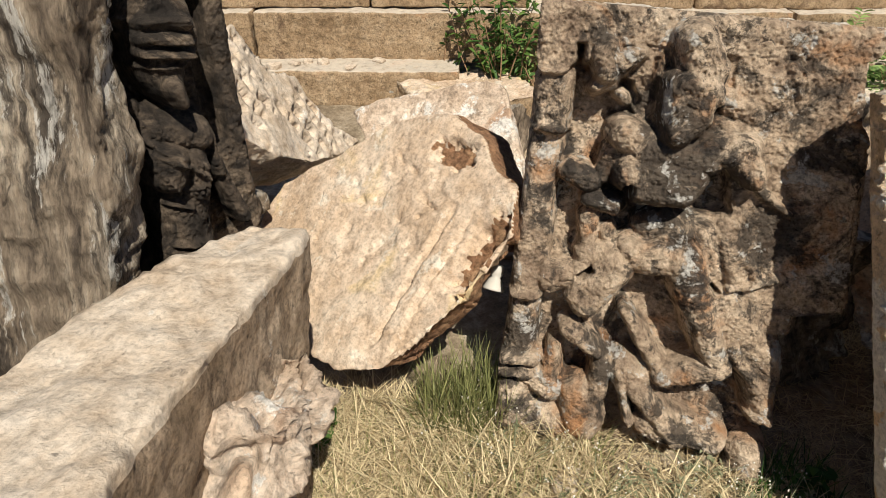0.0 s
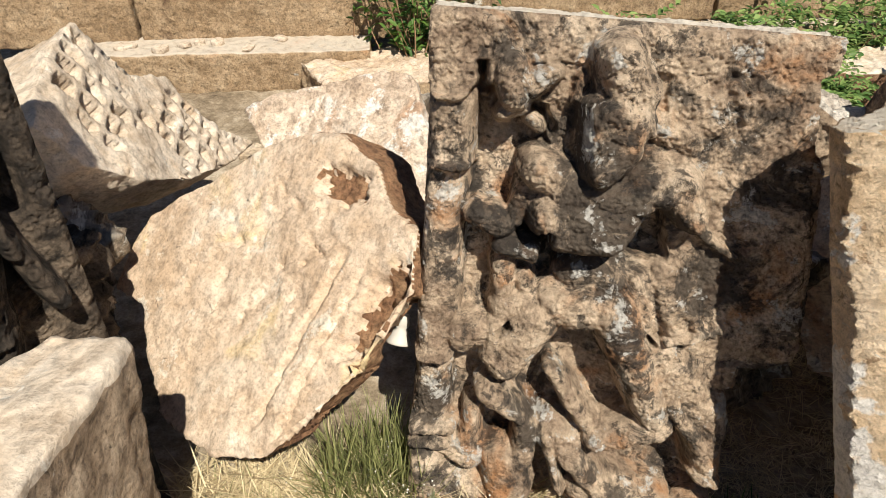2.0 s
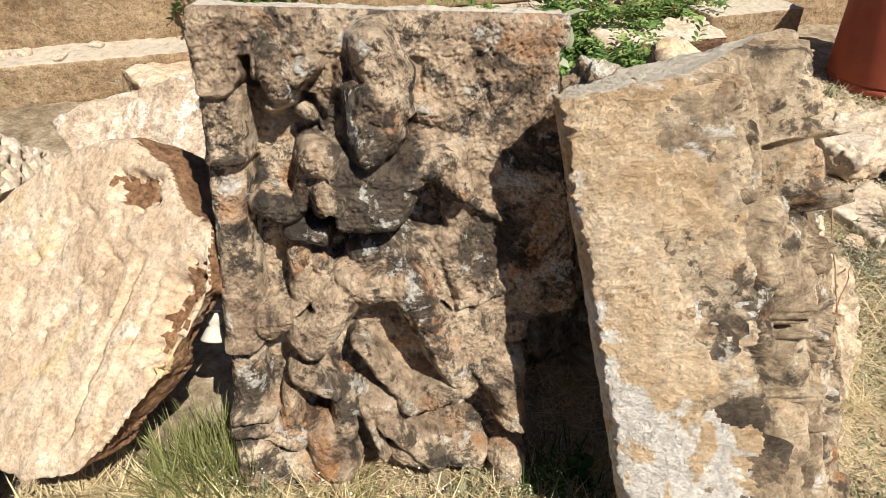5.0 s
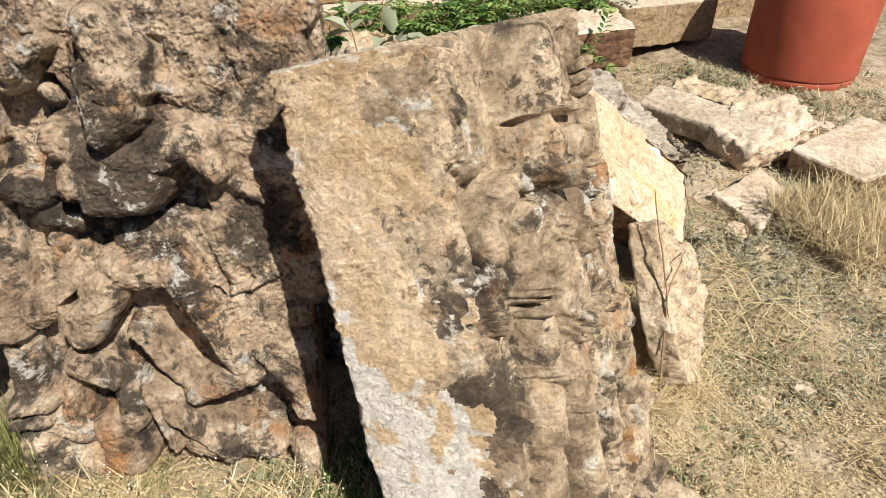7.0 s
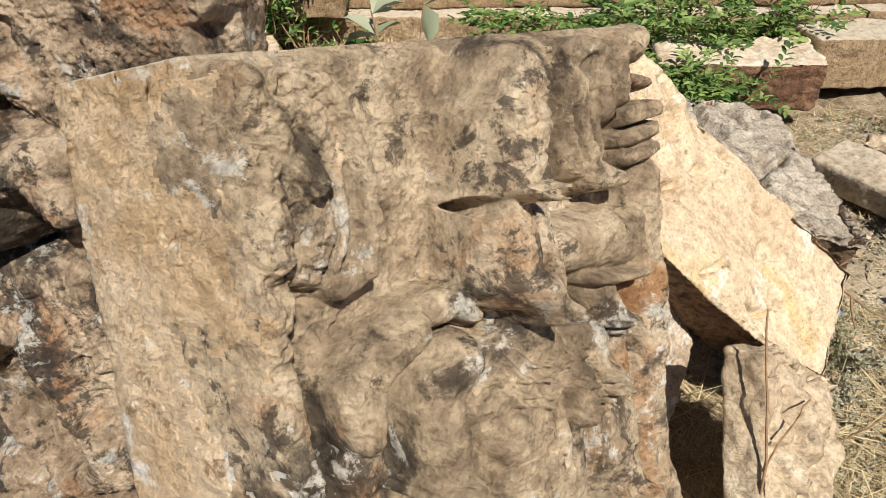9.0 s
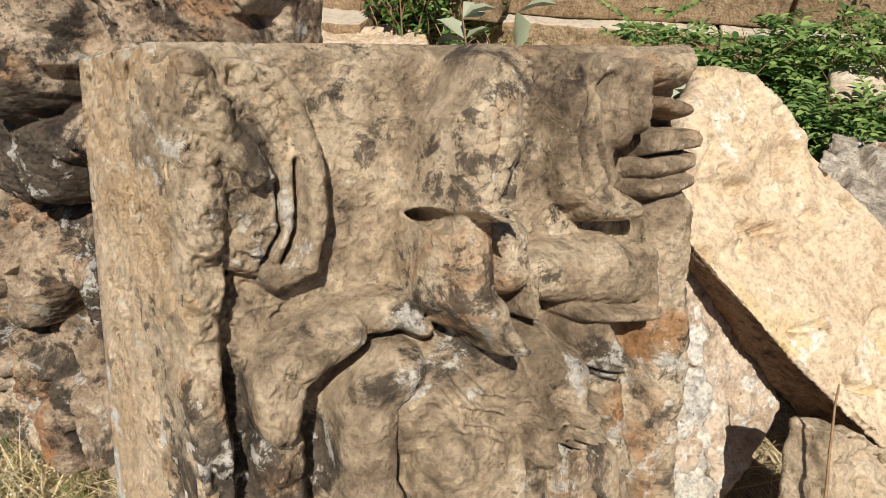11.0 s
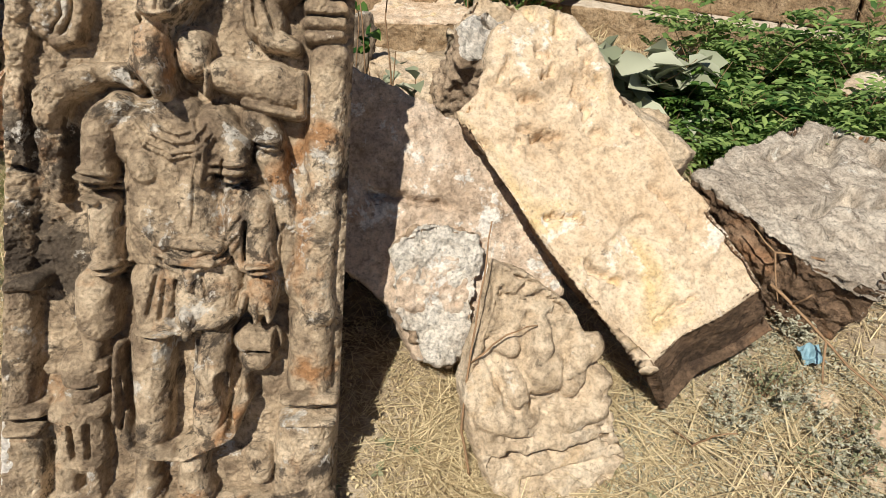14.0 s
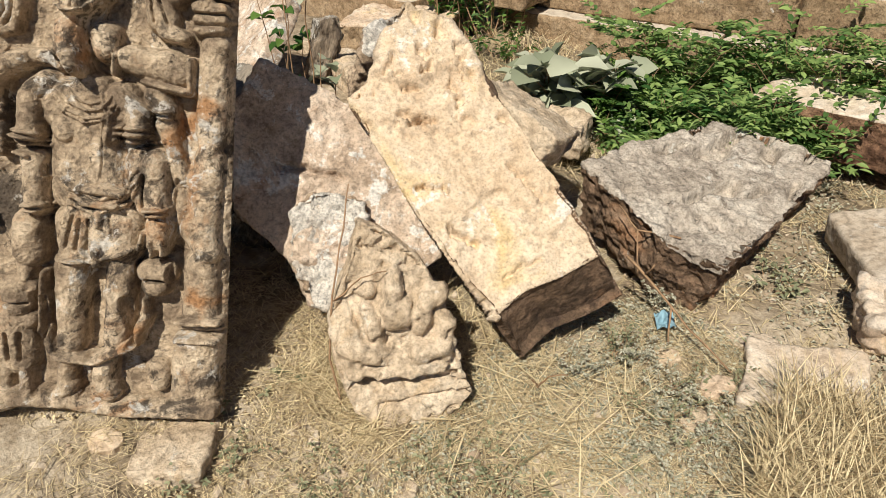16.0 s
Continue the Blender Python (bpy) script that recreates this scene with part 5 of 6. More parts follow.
stone("white_crust_chunk", [(-0.13, -0.12), (0.08, -0.14), (0.16, 0.0), (0.1, 0.14), (-0.08, 0.14), (-0.16, 0.02)], 0.3, pose(1.66, 2.36, 0.64, 20, 22, 30), M_LIME,
      "white lime-crusted rough stone at the yellow slab's head", "stone", voxel=0.01, rough=0.02, big=0.04, seed=35.0, flake=0.02, under=M_BREAK)
stone("tan_chunk", [(-0.16, -0.12), (0.1, -0.14), (0.18, 0.02), (0.1, 0.15), (-0.12, 0.13)], 0.5, pose(1.42, 2.72, 0.6, 24, 10, 10), M_CREAM,
      "tan rough stone behind the slabs' heads", "stone", voxel=0.012, rough=0.018, big=0.04, seed=36.0, flake=0.02)
stone("upright_stone", [(-0.08, -0.16), (0.07, -0.17), (0.1, 0.12), (0.02, 0.2), (-0.08, 0.15)], 0.16, facing((0.36, 3.2, 0.2), (0.55, -0.8, 0.25)) @ pose(0, 0, 0, 0, 0, -15), M_DARK_SIDE,
      "small dark rough stone standing upright", "stone", rough=0.014, seed=19.0)
stone("pale_chunk", [(-0.3, -0.18), (0.25, -0.2), (0.32, 0.1), (0.0, 0.22), (-0.28, 0.16)], 0.22, pose(0.75, 3.3, 0.12, 0, 6, -20), M_CREAM,
      "pale rough stone chunk behind the slabs", "stone", rough=0.014, big=0.03, seed=20.0)
stone("tan_chunk", [(-0.14, -0.12), (0.12, -0.14), (0.16, 0.08), (-0.1, 0.14)], 0.26, pose(1.2, 3.05, 0.2, 12, -8, 30), M_YELLOW,
      "tan rough stone chunk behind the slabs", "stone", rough=0.016, big=0.03, seed=21.0)
stone("big_block", [(-0.4, -0.3), (0.35, -0.34), (0.42, 0.25), (-0.36, 0.3)], 0.4, pose(0.15, 4.25, 0.16, 0, 0, 25), M_ORANGE,
      "large tan sandstone block behind the heap", "stone block", rough=0.012, big=0.025, seed=22.0, under=M_WALL)
stone("tan_chunk", [(-0.12, -0.1), (0.12, -0.1), (0.14, 0.08), (-0.1, 0.1)], 0.2, pose(1.85, 3.45, 0.02, 6, 0, 12), M_CREAM,
      "small pale stone by the shrub", "stone", rough=0.012, seed=23.0)
stone("rear_slab", [(-0.22, -0.3), (0.2, -0.34), (0.24, 0.3), (-0.16, 0.34)], 0.14, pose(2.03, 2.7, 0.36, -20, 28, 10), M_CREAM,
      "tan rough slab edge behind the yellow slab", "stone slab", rough=0.012, big=0.02, seed=24.0)
stone("round_boulder", [(-0.2, -0.14), (0.3, -0.2), (0.4, 0.1), (0.1, 0.24), (-0.22, 0.12)], 0.3, pose(3.6, 2.85, -0.1, 6, -8, 10), M_PALE,
      "pale pink rough boulder in the yard", "boulder", rough=0.02, big=0.04, seed=25.0, under=M_ORANGE)
stone("flat_stone", [(-0.2, -0.14), (0.22, -0.12), (0.26, 0.1), (-0.12, 0.16)], 0.07, pose(3.26, 2.4, -0.25, 4, -4, 25), M_PALE,
      "flat pinkish stone lying on the earth", "stone", rough=0.006, seed=26.0)
stone("foot_stone", [(-0.12, -0.11), (0.11, -0.13), (0.13, 0.1), (-0.1, 0.12)], 0.12, pose(1.78, 0.98, -0.2, 0, 4, 40), M_CREAM,
      "pale broken stone at the foot of the standing relief", "stone", rough=0.007, seed=27.0)
stone("angled_block", [(-0.38, -0.13), (0.36, -0.13), (0.36, 0.13), (-0.38, 0.13)], 0.14, pose(3.45, 3.12, -0.1, -10, 0, 118), M_LEDGE,
      "pale dressed stone block lying on the earth", "stone block", rough=0.004, big=0.006, seed=28.0)
stone("rough_piece", [(-0.4, -0.1), (0.36, -0.12), (0.4, 0.1), (-0.34, 0.12)], 0.12, pose(3.78, 3.25, -0.12, -6, 0, 116), M_CREAM,
      "pale rough stone beside the dressed block", "stone", rough=0.02, big=0.02, seed=29.0)
stone("flat_slab", [(-0.32, -0.22), (0.4, -0.26), (0.45, 0.22), (-0.3, 0.2)], 0.13, pose(3.98, 2.5, -0.13, 0, 0, 15), M_PALE,
      "pale flat slab lying in the dry grass", "stone slab", rough=0.005, big=0.008, seed=30.0, under=M_WALL)

# ---- the stepped stone platform behind ----
def course(y, x0, x1, top, height, depth, widths, seed, material, ledge=False):
    x, i = x0, 0
    while x < x1:
        w = widths[i % len(widths)]
        ob = rounded_block("platform_block", (w - 0.012, depth, height), pose(x + w / 2, y + depth / 2, top + 0.006 * math.sin(i * 2.1 + seed), 0, 0, 0.6 * math.sin(i * 1.7 + seed)), material,
                           "ochre dressed sandstone block of the stepped platform", "stone block", seed=seed + i * 1.3, voxel=0.02, rough=0.006, big=0.01, group="blocks of the stepped platform", strata=0.004)
        x += w
        i += 1


course(4.42, -1.9, 0.12, 0.21, 0.3, 0.5, (2.02,), 31.0, M_WALL)
course(4.72, -2.4, 0.1, 0.52, 0.34, 0.6, (1.1, 2.2), 35.0, M_WALL)
course(4.86, -2.4, 0.2, 0.82, 0.3, 0.6, (1.9, 1.1), 38.0, M_WALL)
course(5.0, 0.5, 5.6, 0.1, 0.45, 0.5, (1.7, 2.1, 1.9), 41.0, M_WALL)
course(5.16, 0.3, 5.6, 0.42, 0.32, 0.5, (2.3, 1.6), 45.0, M_WALL)
course(5.3, 0.1, 5.6, 0.74, 0.32, 0.5, (1.8, 2.2), 48.0, M_WALL)
course(4.42, 3.66, 4.5, 0.1, 0.3, 0.4, (0.84,), 52.0, M_WALL)


# ---- the red drum ----
def lathe(prof, n=64):
    """A turned shape from (radius, height) pairs; ends closed."""
    bm = bmesh.new()
    rings = [[bm.verts.new((r * math.cos(2 * math.pi * i / n), r * math.sin(2 * math.pi * i / n), z)) for i in range(n)] for r, z in prof]
    for a, b in zip(rings, rings[1:]):
        for i in range(n):
            bm.faces.new((a[i], a[(i + 1) % n], b[(i + 1) % n], b[i])).smooth = True
    bm.faces.new(rings[0][::-1])
    bm.faces.new(rings[-1])
    return bm


def red_drum():
    root = new("red_drum")
    root.location = (4.78, 3.8, gz(4.78, 3.8) - 0.03)
    # Slightly set-in rim, added to shape the shade along the drum's base.
    part("foot_band", lathe([(0.355, 0.0), (0.378, 0.012), (0.384, 0.04), (0.384, 0.085)]), M_DRUM, root, "rounded rim added for the shade along the drum's base")
    part("body", lathe([(0.388, 0.08), (0.39, 0.09), (0.4, 0.9), (0.393, 0.92), (0.38, 0.926)]), M_DRUM, root)
    tagged(root, "large red-painted concrete drum standing on the earth", "drum")


red_drum()


# ---- plants and litter ----
def blade_mesh(name, xyz, length, width, turn, lean, droop, material, segs=3, parent=None, label="", category="", kind=""):
    """Many thin tapered blades, each rising from its root and bending over."""
    n = len(xyz)
    dx, dy = np.cos(turn), np.sin(turn)
    side = np.stack([-dy, dx, np.zeros(n)], 1)
    verts, faces = [], []
    ang, p = lean.copy(), xyz.copy()
    rows = []
    for k in range(segs + 1):
        w = (width * (1 - k / segs) ** 0.7 * 0.5)[:, None]
        rows.append((p - side * w, p + side * w))
        step = np.stack([dx * np.sin(ang), dy * np.sin(ang), np.cos(ang)], 1) * (length / segs)[:, None]
        p = p + step
        ang = ang + droop / segs
    v = np.stack([q for r in rows for q in r], 1)
    m = v.shape[1]
    base = (np.arange(n) * m)[:, None]
    for k in range(segs):
        q = np.array([2 * k, 2 * k + 1, 2 * k + 3, 2 * k + 2])
        faces.append(base + q)
    ob = mesh_object(name, v.reshape(-1, 3), np.concatenate(faces).tolist(), material, smooth=True, parent=parent)
    return tagged(ob, label, category, kind=kind)


def scatter(n, x0, x1, y0, y1, rng, patch=0.0, scale=3.0, seed=0.0):
    x, y = rng.uniform(x0, x1, n), rng.uniform(y0, y1, n)
    if patch:
        keep = fbm(np.stack([x, y, 0 * x], 1), scale, 3, 0.5, seed) + rng.normal(0, 0.12, n) > -patch
        x, y = x[keep], y[keep]
    return np.stack([x, y, ground_full(x, y)], 1)


def straw(name, n, box, length, rng_seed, label, lean=(1.2, 1.55), patch=0.2, material=None, width=0.003, lift=0.012, scale=3.0):
    rng = np.random.RandomState(rng_seed)
    xyz = scatter(n, *box, rng, patch, scale, rng_seed)
    k = len(xyz)
    xyz[:, 2] += rng.uniform(0, lift, k)
    blade_mesh(name, xyz, rng.uniform(*length, k), rng.uniform(0.5, 1.2, k) * width, rng.uniform(0, 6.283, k), rng.uniform(*lean, k), rng.uniform(-0.2, 0.5, k), material or M_STRAW,
               2, None, label, "dry grass", "stuff")


straw("dry_grass", 5200, (-0.45, 0.45, 1.02, 1.62), (0.06, 0.2), 11, "matted dry golden straw on the earth", (0.75, 1.75), 0.5, lift=0.05, width=0.0045)
straw("dry_grass", 3600, (0.35, 1.15, 0.85, 1.3), (0.04, 0.15), 12, "dry straw in front of the dancing relief", (0.8, 1.7), 0.3, lift=0.04, width=0.004)
straw("dry_grass", 21000, (1.0, 3.7, 0.4, 2.5), (0.03, 0.12), 13, "thin dry straw scattered over the yard", (1.1, 1.7), 0.12, lift=0.025, width=0.0028)
straw("dry_grass", 8000, (2.4, 5.2, 2.3, 4.4), (0.04, 0.16), 14, "dry straw on the open yard", (1.0, 1.7), 0.05, width=0.005, lift=0.02)
straw("dry_grass", 5000, (3.25, 3.95, 1.75, 2.32), (0.08, 0.22), 15, "mound of golden dry grass", (0.5, 1.6), 0.9, lift=0.12, width=0.005)
straw("dry_grass", 7000, (0.6, 2.6, 3.2, 4.95), (0.06, 0.2), 16, "brown dry grass under the shrubs", (0.8, 1.6), 0.4, width=0.006, lift=0.04)
straw("dry_grass", 900, (1.9, 2.9, 1.5, 2.1), (0.15, 0.32), 21, "long dry stalks under the yellow slab", (1.2, 1.65), 0.5, width=0.005, lift=0.04)
straw("dry_straw_litter", 34000, (1.1, 3.7, 0.75, 2.5), (0.015, 0.07), 22, "broken bits of dry straw littering the yard", (1.25, 1.75), 0.3, width=0.0024, lift=0.03, scale=5.0)
straw("dry_straw_litter", 12000, (2.3, 5.0, 2.3, 4.3), (0.02, 0.09), 23, "broken bits of dry straw on the open yard", (1.25, 1.75), 0.15, width=0.004, lift=0.02, scale=4.0)
straw("dry_straw_litter", 9000, (-0.45, 1.2, 0.85, 1.62), (0.02, 0.08), 24, "broken bits of golden straw before the reliefs", (1.1, 1.75), 0.3, width=0.003, lift=0.04, scale=5.0)
straw("dry_grass", 2600, (1.85, 2.25, 1.35, 1.85), (0.06, 0.2), 25, "heaped brown straw in the shade of the slabs", (0.9, 1.7), 0.6, width=0.004, lift=0.05)
straw("green_grass", 700, (-0.06, 0.2, 1.44, 1.64), (0.12, 0.3), 17, "tuft of green grass between the slabs", (0.05, 0.8), 1.5, M_GRASS, 0.006)
straw("green_grass", 1400, (-0.35, 0.5, 1.1, 1.55), (0.04, 0.14), 18, "short green grass in the straw", (0.1, 1.2), 0.0, M_GRASS, 0.004)
straw("green_grass", 500, (0.85, 1.1, 1.05, 1.4), (0.05, 0.14), 19, "dark green grass in the gap", (0.1, 0.9), 0.9, M_BUSH, 0.006)
straw("green_grass", 1800, (3.6, 5.2, 2.9, 4.2), (0.03, 0.09), 20, "grey-green low weeds in the yard", (0.2, 1.2), -0.05, M_HERB, 0.012)


def leaf_cloud(rng, centres, ways, length, width, fold=0.25):
    """Leaves of six corners, folded along the middle."""
    n = len(centres)
    ways = ways / np.linalg.norm(ways, axis=1)[:, None]
    up = rng.normal(0, 0.35, (n, 3)) + np.array([0, 0, 1.0])
    side = np.cross(ways, up)
    side /= np.linalg.norm(side, axis=1)[:, None] + 1e-9
    nor = np.cross(side, ways)
    L, W = length[:, None], width[:, None]
    c = centres
    pts = [c, c + ways * L * 0.35 + side * W * 0.5 + nor * W * fold, c + ways * L * 0.72 + side * W * 0.36 + nor * W * fold * 0.6, c + ways * L - nor * L * 0.12,
           c + ways * L * 0.72 - side * W * 0.36 + nor * W * fold * 0.6, c + ways * L * 0.35 - side * W * 0.5 + nor * W * fold, c + ways * L * 0.5]
    v = np.stack(pts, 1)
    base = (np.arange(n) * 7)[:, None]
    f = np.concatenate([base + np.array(q) for q in ((0, 1, 6), (1, 2, 6), (2, 3, 6), (3, 4, 6), (4, 5, 6), (5, 0, 6))])
    return v.reshape(-1, 3), f.tolist()


def tube(bm, pts, r0, r1, n=5):
    """A tapered stem through points."""
    rings = []
    for i, p in enumerate(pts):
        a, b = Vector(pts[max(0, i - 1)]), Vector(pts[min(len(pts) - 1, i + 1)])
        d = (b - a).normalized()
        s = d.orthogonal().normalized()
        t = d.cross(s)
        r = r0 + (r1 - r0) * i / (len(pts) - 1)
        rings.append([bm.verts.new(Vector(p) + (s * math.cos(6.2832 * k / n) + t * math.sin(6.2832 * k / n)) * r) for k in range(n)])
    for a, b in zip(rings, rings[1:]):
        for k in range(n):
            bm.faces.new((a[k], a[(k + 1) % n], b[(k + 1) % n], b[k]))
    bm.faces.new(rings[0][::-1])
    bm.faces.new(rings[-1])


def plant(name, place, stems, height, spread, leaf, per_stem, seed, material, label, category="shrub", pinnate=0, stem_r=0.004, droop=0.5, squash=1.0, stem_material=None, low=0.25):
    """A plant of many stems that fan out of its foot, with leaves along them."""
    rng = np.random.RandomState(seed)
    x, y = place
    root = new(name)
    root.location = (x, y, gz(x, y) - 0.02)
    bm = bmesh.new()
    cs, ws = [], []
    for _ in range(stems):
        a, reach, h = rng.uniform(0, 6.283), spread * math.sqrt(rng.uniform(0.02, 1)), height * rng.uniform(0.45, 1.05)
        foot = Vector((rng.normal(0, spread * 0.3), rng.normal(0, spread * 0.3 * squash), 0))
        tip = Vector((math.cos(a) * reach, math.sin(a) * reach * squash, h))
        pts = []
        for k in range(6):
            g = k / 5
            q = foot.lerp(foot * 0.3 + tip, g)
            q.z = h * (g ** (1 - 0.35 * droop)) * (1 - 0.12 * droop * g * g)
            q += Vector(rng.normal(0, 0.012 * height, 3)) * g
            pts.append(q)
        tube(bm, pts, stem_r, stem_r * 0.4)
        for _ in range(per_stem):
            g = rng.uniform(low, 1.0) * 5
            k = min(4, int(g))
            q = pts[k].lerp(pts[k + 1], g - k)
            w = Vector(rng.normal(0, 1, 3))
            w.z = w.z * 0.35 + 0.15
            w.normalize()
            if pinnate:
                ln = leaf[0] * pinnate * 0.55
                s = w.cross(Vector((0, 0, 1))).normalized()
                for j in range(pinnate):
                    for sgn in (-1, 1):
                        cs.append(q + w * (ln * (j + 0.5) / pinnate))
                        ws.append(w * 0.6 + s * sgn + Vector((0, 0, 0.1)))
            else:
                cs.append(q)
                ws.append(w)
    tagged(part("stem", bm, stem_material or M_TWIG, root), kind="stuff" if stems > 8 else "")
    n = len(cs)
    v, f = leaf_cloud(rng, np.array([tuple(c) for c in cs]), np.array([tuple(w) for w in ws]), leaf[0] * rng.uniform(0.7, 1.25, n), leaf[1] * rng.uniform(0.7, 1.25, n))
    ob = mesh_object("foliage", v, f, material, parent=root)
    ob["kind"] = "stuff"
    return tagged(root, label, category)


plant("feathery_shrub", (2.1, 4.5), 30, 0.66, 0.55, (0.07, 0.03), 5, 61, M_SHRUB, "bright green feathery-leaved shrub before the platform", pinnate=6, squash=0.6)
plant("feathery_shrub", (2.75, 4.6), 30, 0.8, 0.58, (0.07, 0.03), 5, 62, M_SHRUB, "bright green feathery-leaved shrub before the platform", pinnate=6, squash=0.55)
plant("feathery_shrub", (3.4, 4.72), 26, 0.8, 0.6, (0.07, 0.03), 5, 63, M_SHRUB, "bright green feathery-leaved shrub over the pale block", pinnate=6, squash=0.4)
plant("feathery_shrub", (1.9, 4.2), 26, 0.4, 0.32, (0.034, 0.016), 8, 64, M_SHRUB, "bright green feathery-leaved shrub in the dry grass", pinnate=6)
plant("feathery_shrub", (2.3, 3.82), 30, 0.42, 0.42, (0.06, 0.024), 7, 160, M_SHRUB, "bright green feathery-leaved shrub behind the pitted block", pinnate=6, squash=0.7)
plant("feathery_shrub", (2.72, 4.0), 28, 0.55, 0.42, (0.06, 0.024), 7, 161, M_SHRUB, "bright green feathery-leaved shrub drooping to the pitted block", pinnate=6, squash=0.6, droop=0.8)
plant("feathery_shrub", (2.05, 3.95), 24, 0.5, 0.34, (0.05, 0.02), 7, 162, M_BUSH, "darker green feathery-leaved shrub among the others", pinnate=6, squash=0.7)
plant("feathery_shrub", (2.4, 4.05), 24, 0.3, 0.34, (0.034, 0.016), 7, 70, M_SHRUB, "low bright green feathery-leaved shrub", pinnate=5)
plant("broad_leaf_plant", (1.66, 3.86), 24, 0.5, 0.4, (0.19, 0.135), 9, 65, M_BROAD, "dusty grey-green plant with broad leaves", "plant")
plant("broad_leaf_plant", (1.24, 2.25), 5, 1.08, 0.14, (0.085, 0.055), 5, 66, M_BROAD, "tall weed with dusty broad leaves behind the relief", "plant", droop=0.1, stem_r=0.005, low=0.8)
plant("broad_leaf_plant", (1.08, 2.3), 6, 1.05, 0.12, (0.07, 0.045), 7, 67, M_BUSH, "green weed with broad leaves behind the relief", "plant", droop=0.1, low=0.8)
plant("leafy_bush", (0.34, 4.6), 26, 0.85, 0.34, (0.075, 0.026), 22, 68, M_BUSH, "dark green slender-leaved bush in the platform's gap", "bush", droop=0.2, stem_r=0.006)
plant("leafy_bush", (0.62, 4.75), 18, 0.7, 0.3, (0.07, 0.024), 20, 69, M_SHRUB, "green slender-leaved bush in the platform's gap", "bush", droop=0.2, stem_r=0.006)
plant("leafy_bush", (0.95, 4.3), 12, 0.3, 0.25, (0.05, 0.022), 14, 71, M_BUSH, "low dark green bush by the platform", "bush", droop=0.3)
plant("leafy_weed", (1.0, 1.3), 9, 0.14, 0.1, (0.05, 0.035), 7, 72, M_BUSH, "green leafy weed in the dark gap", "weed", stem_r=0.002)
plant("leafy_weed", (-0.36, 1.42), 5, 0.16, 0.07, (0.07, 0.05), 4, 73, M_BUSH, "green broad-leaved weed at the slab's foot", "weed", stem_r=0.002)
plant("green_weed", (1.86, 1.4), 9, 0.06, 0.12, (0.02, 0.016), 8, 74, M_HERB, "small grey-green weed on the dry straw", "weed", stem_r=0.001)
plant("green_weed", (2.9, 1.75), 10, 0.06, 0.16, (0.016, 0.012), 10, 75, M_HERB, "small grey-green weed on the dry straw", "weed", stem_r=0.001)
plant("green_weed", (3.1, 2.95), 14, 0.14, 0.14, (0.03, 0.015), 9, 76, M_HERB, "grey-green weed by the pitted block", "weed", stem_r=0.0015)
plant("dry_herb", (2.72, 2.2), 18, 0.22, 0.09, (0.014, 0.008), 16, 77, M_HERB, "dusty dry herb at the yellow slab's corner", "weed", stem_r=0.0015)
plant("dry_herb", (2.95, 2.0), 20, 0.14, 0.2, (0.014, 0.008), 14, 78, M_HERB, "dusty dry herb on the yard", "weed", stem_r=0.0015)
plant("dry_herb", (3.2, 1.55), 22, 0.12, 0.25, (0.014, 0.008), 12, 79, M_HERB, "dusty dry herb on the yard", "weed", stem_r=0.0015)
plant("dry_herb", (2.7, 1.3), 18, 0.1, 0.25, (0.014, 0.008), 12, 80, M_HERB, "dusty dry herb on the yard", "weed", stem_r=0.0015)
for i, (x, y, h, r) in enumerate(((2.77, 2.2, 0.16, 0.13), (2.95, 2.12, 0.12, 0.16), (2.62, 2.05, 0.14, 0.12), (2.75, 2.6, 0.13, 0.12), (3.05, 1.9, 0.1, 0.2), (3.15, 2.05, 0.11, 0.2), (2.85, 1.85, 0.1, 0.16), (3.3, 2.3, 0.12, 0.16))):
    plant("dusty_herb", (x, y), 26, h, r, (0.013, 0.007), 30, 130 + i, M_DUSTY, "dusty pale grey-green herb among the straw", "weed", stem_r=0.0012)
plant("grey_weed", (4.2, 3.35), 24, 0.1, 0.35, (0.03, 0.02), 9, 81, M_HERB, "low grey-green weed before the drum", "weed", stem_r=0.0015)
plant("grey_weed", (4.05, 3.9), 18, 0.14, 0.25, (0.03, 0.02), 9, 82, M_HERB, "low grey-green weed before the drum", "weed", stem_r=0.0015)


def flowering_herb(x, y, stems, height, spread, seed):
    """A herb with fine leaves and small white flower heads on thin stalks."""
    rng = np.random.RandomState(seed)
    root = plant("flowering_herb", (x, y), stems, height, spread, (0.018, 0.007), 26, seed, M_HERB, "grey-green herb with tiny white flowers", "weed", stem_r=0.0013)
    bm = bmesh.new()
    stalks = bmesh.new()
    for _ in range(stems):
        a, r = rng.uniform(0, 6.283), spread * math.sqrt(rng.uniform(0.1, 1.3))
        top = Vector((math.cos(a) * r, math.sin(a) * r, height * rng.uniform(0.8, 1.35)))
        tube(stalks, [Vector((0, 0, 0.01)), top * 0.55 + Vector((0, 0, 0.02)), top], 0.0012, 0.0008, 4)
        for _ in range(3):
            q = top + Vector(rng.normal(0, 0.009, 3))
            bmesh.ops.create_icosphere(bm, subdivisions=1, radius=rng.uniform(0.0016, 0.0032), matrix=Matrix.Translation(q))
    part("flower_stalk", stalks, M_HERB, root)
    tagged(part("flower", bm, M_FLOWER, root, "tiny white flower heads"), kind="stuff")
    root.children[1]["kind"] = "stuff"


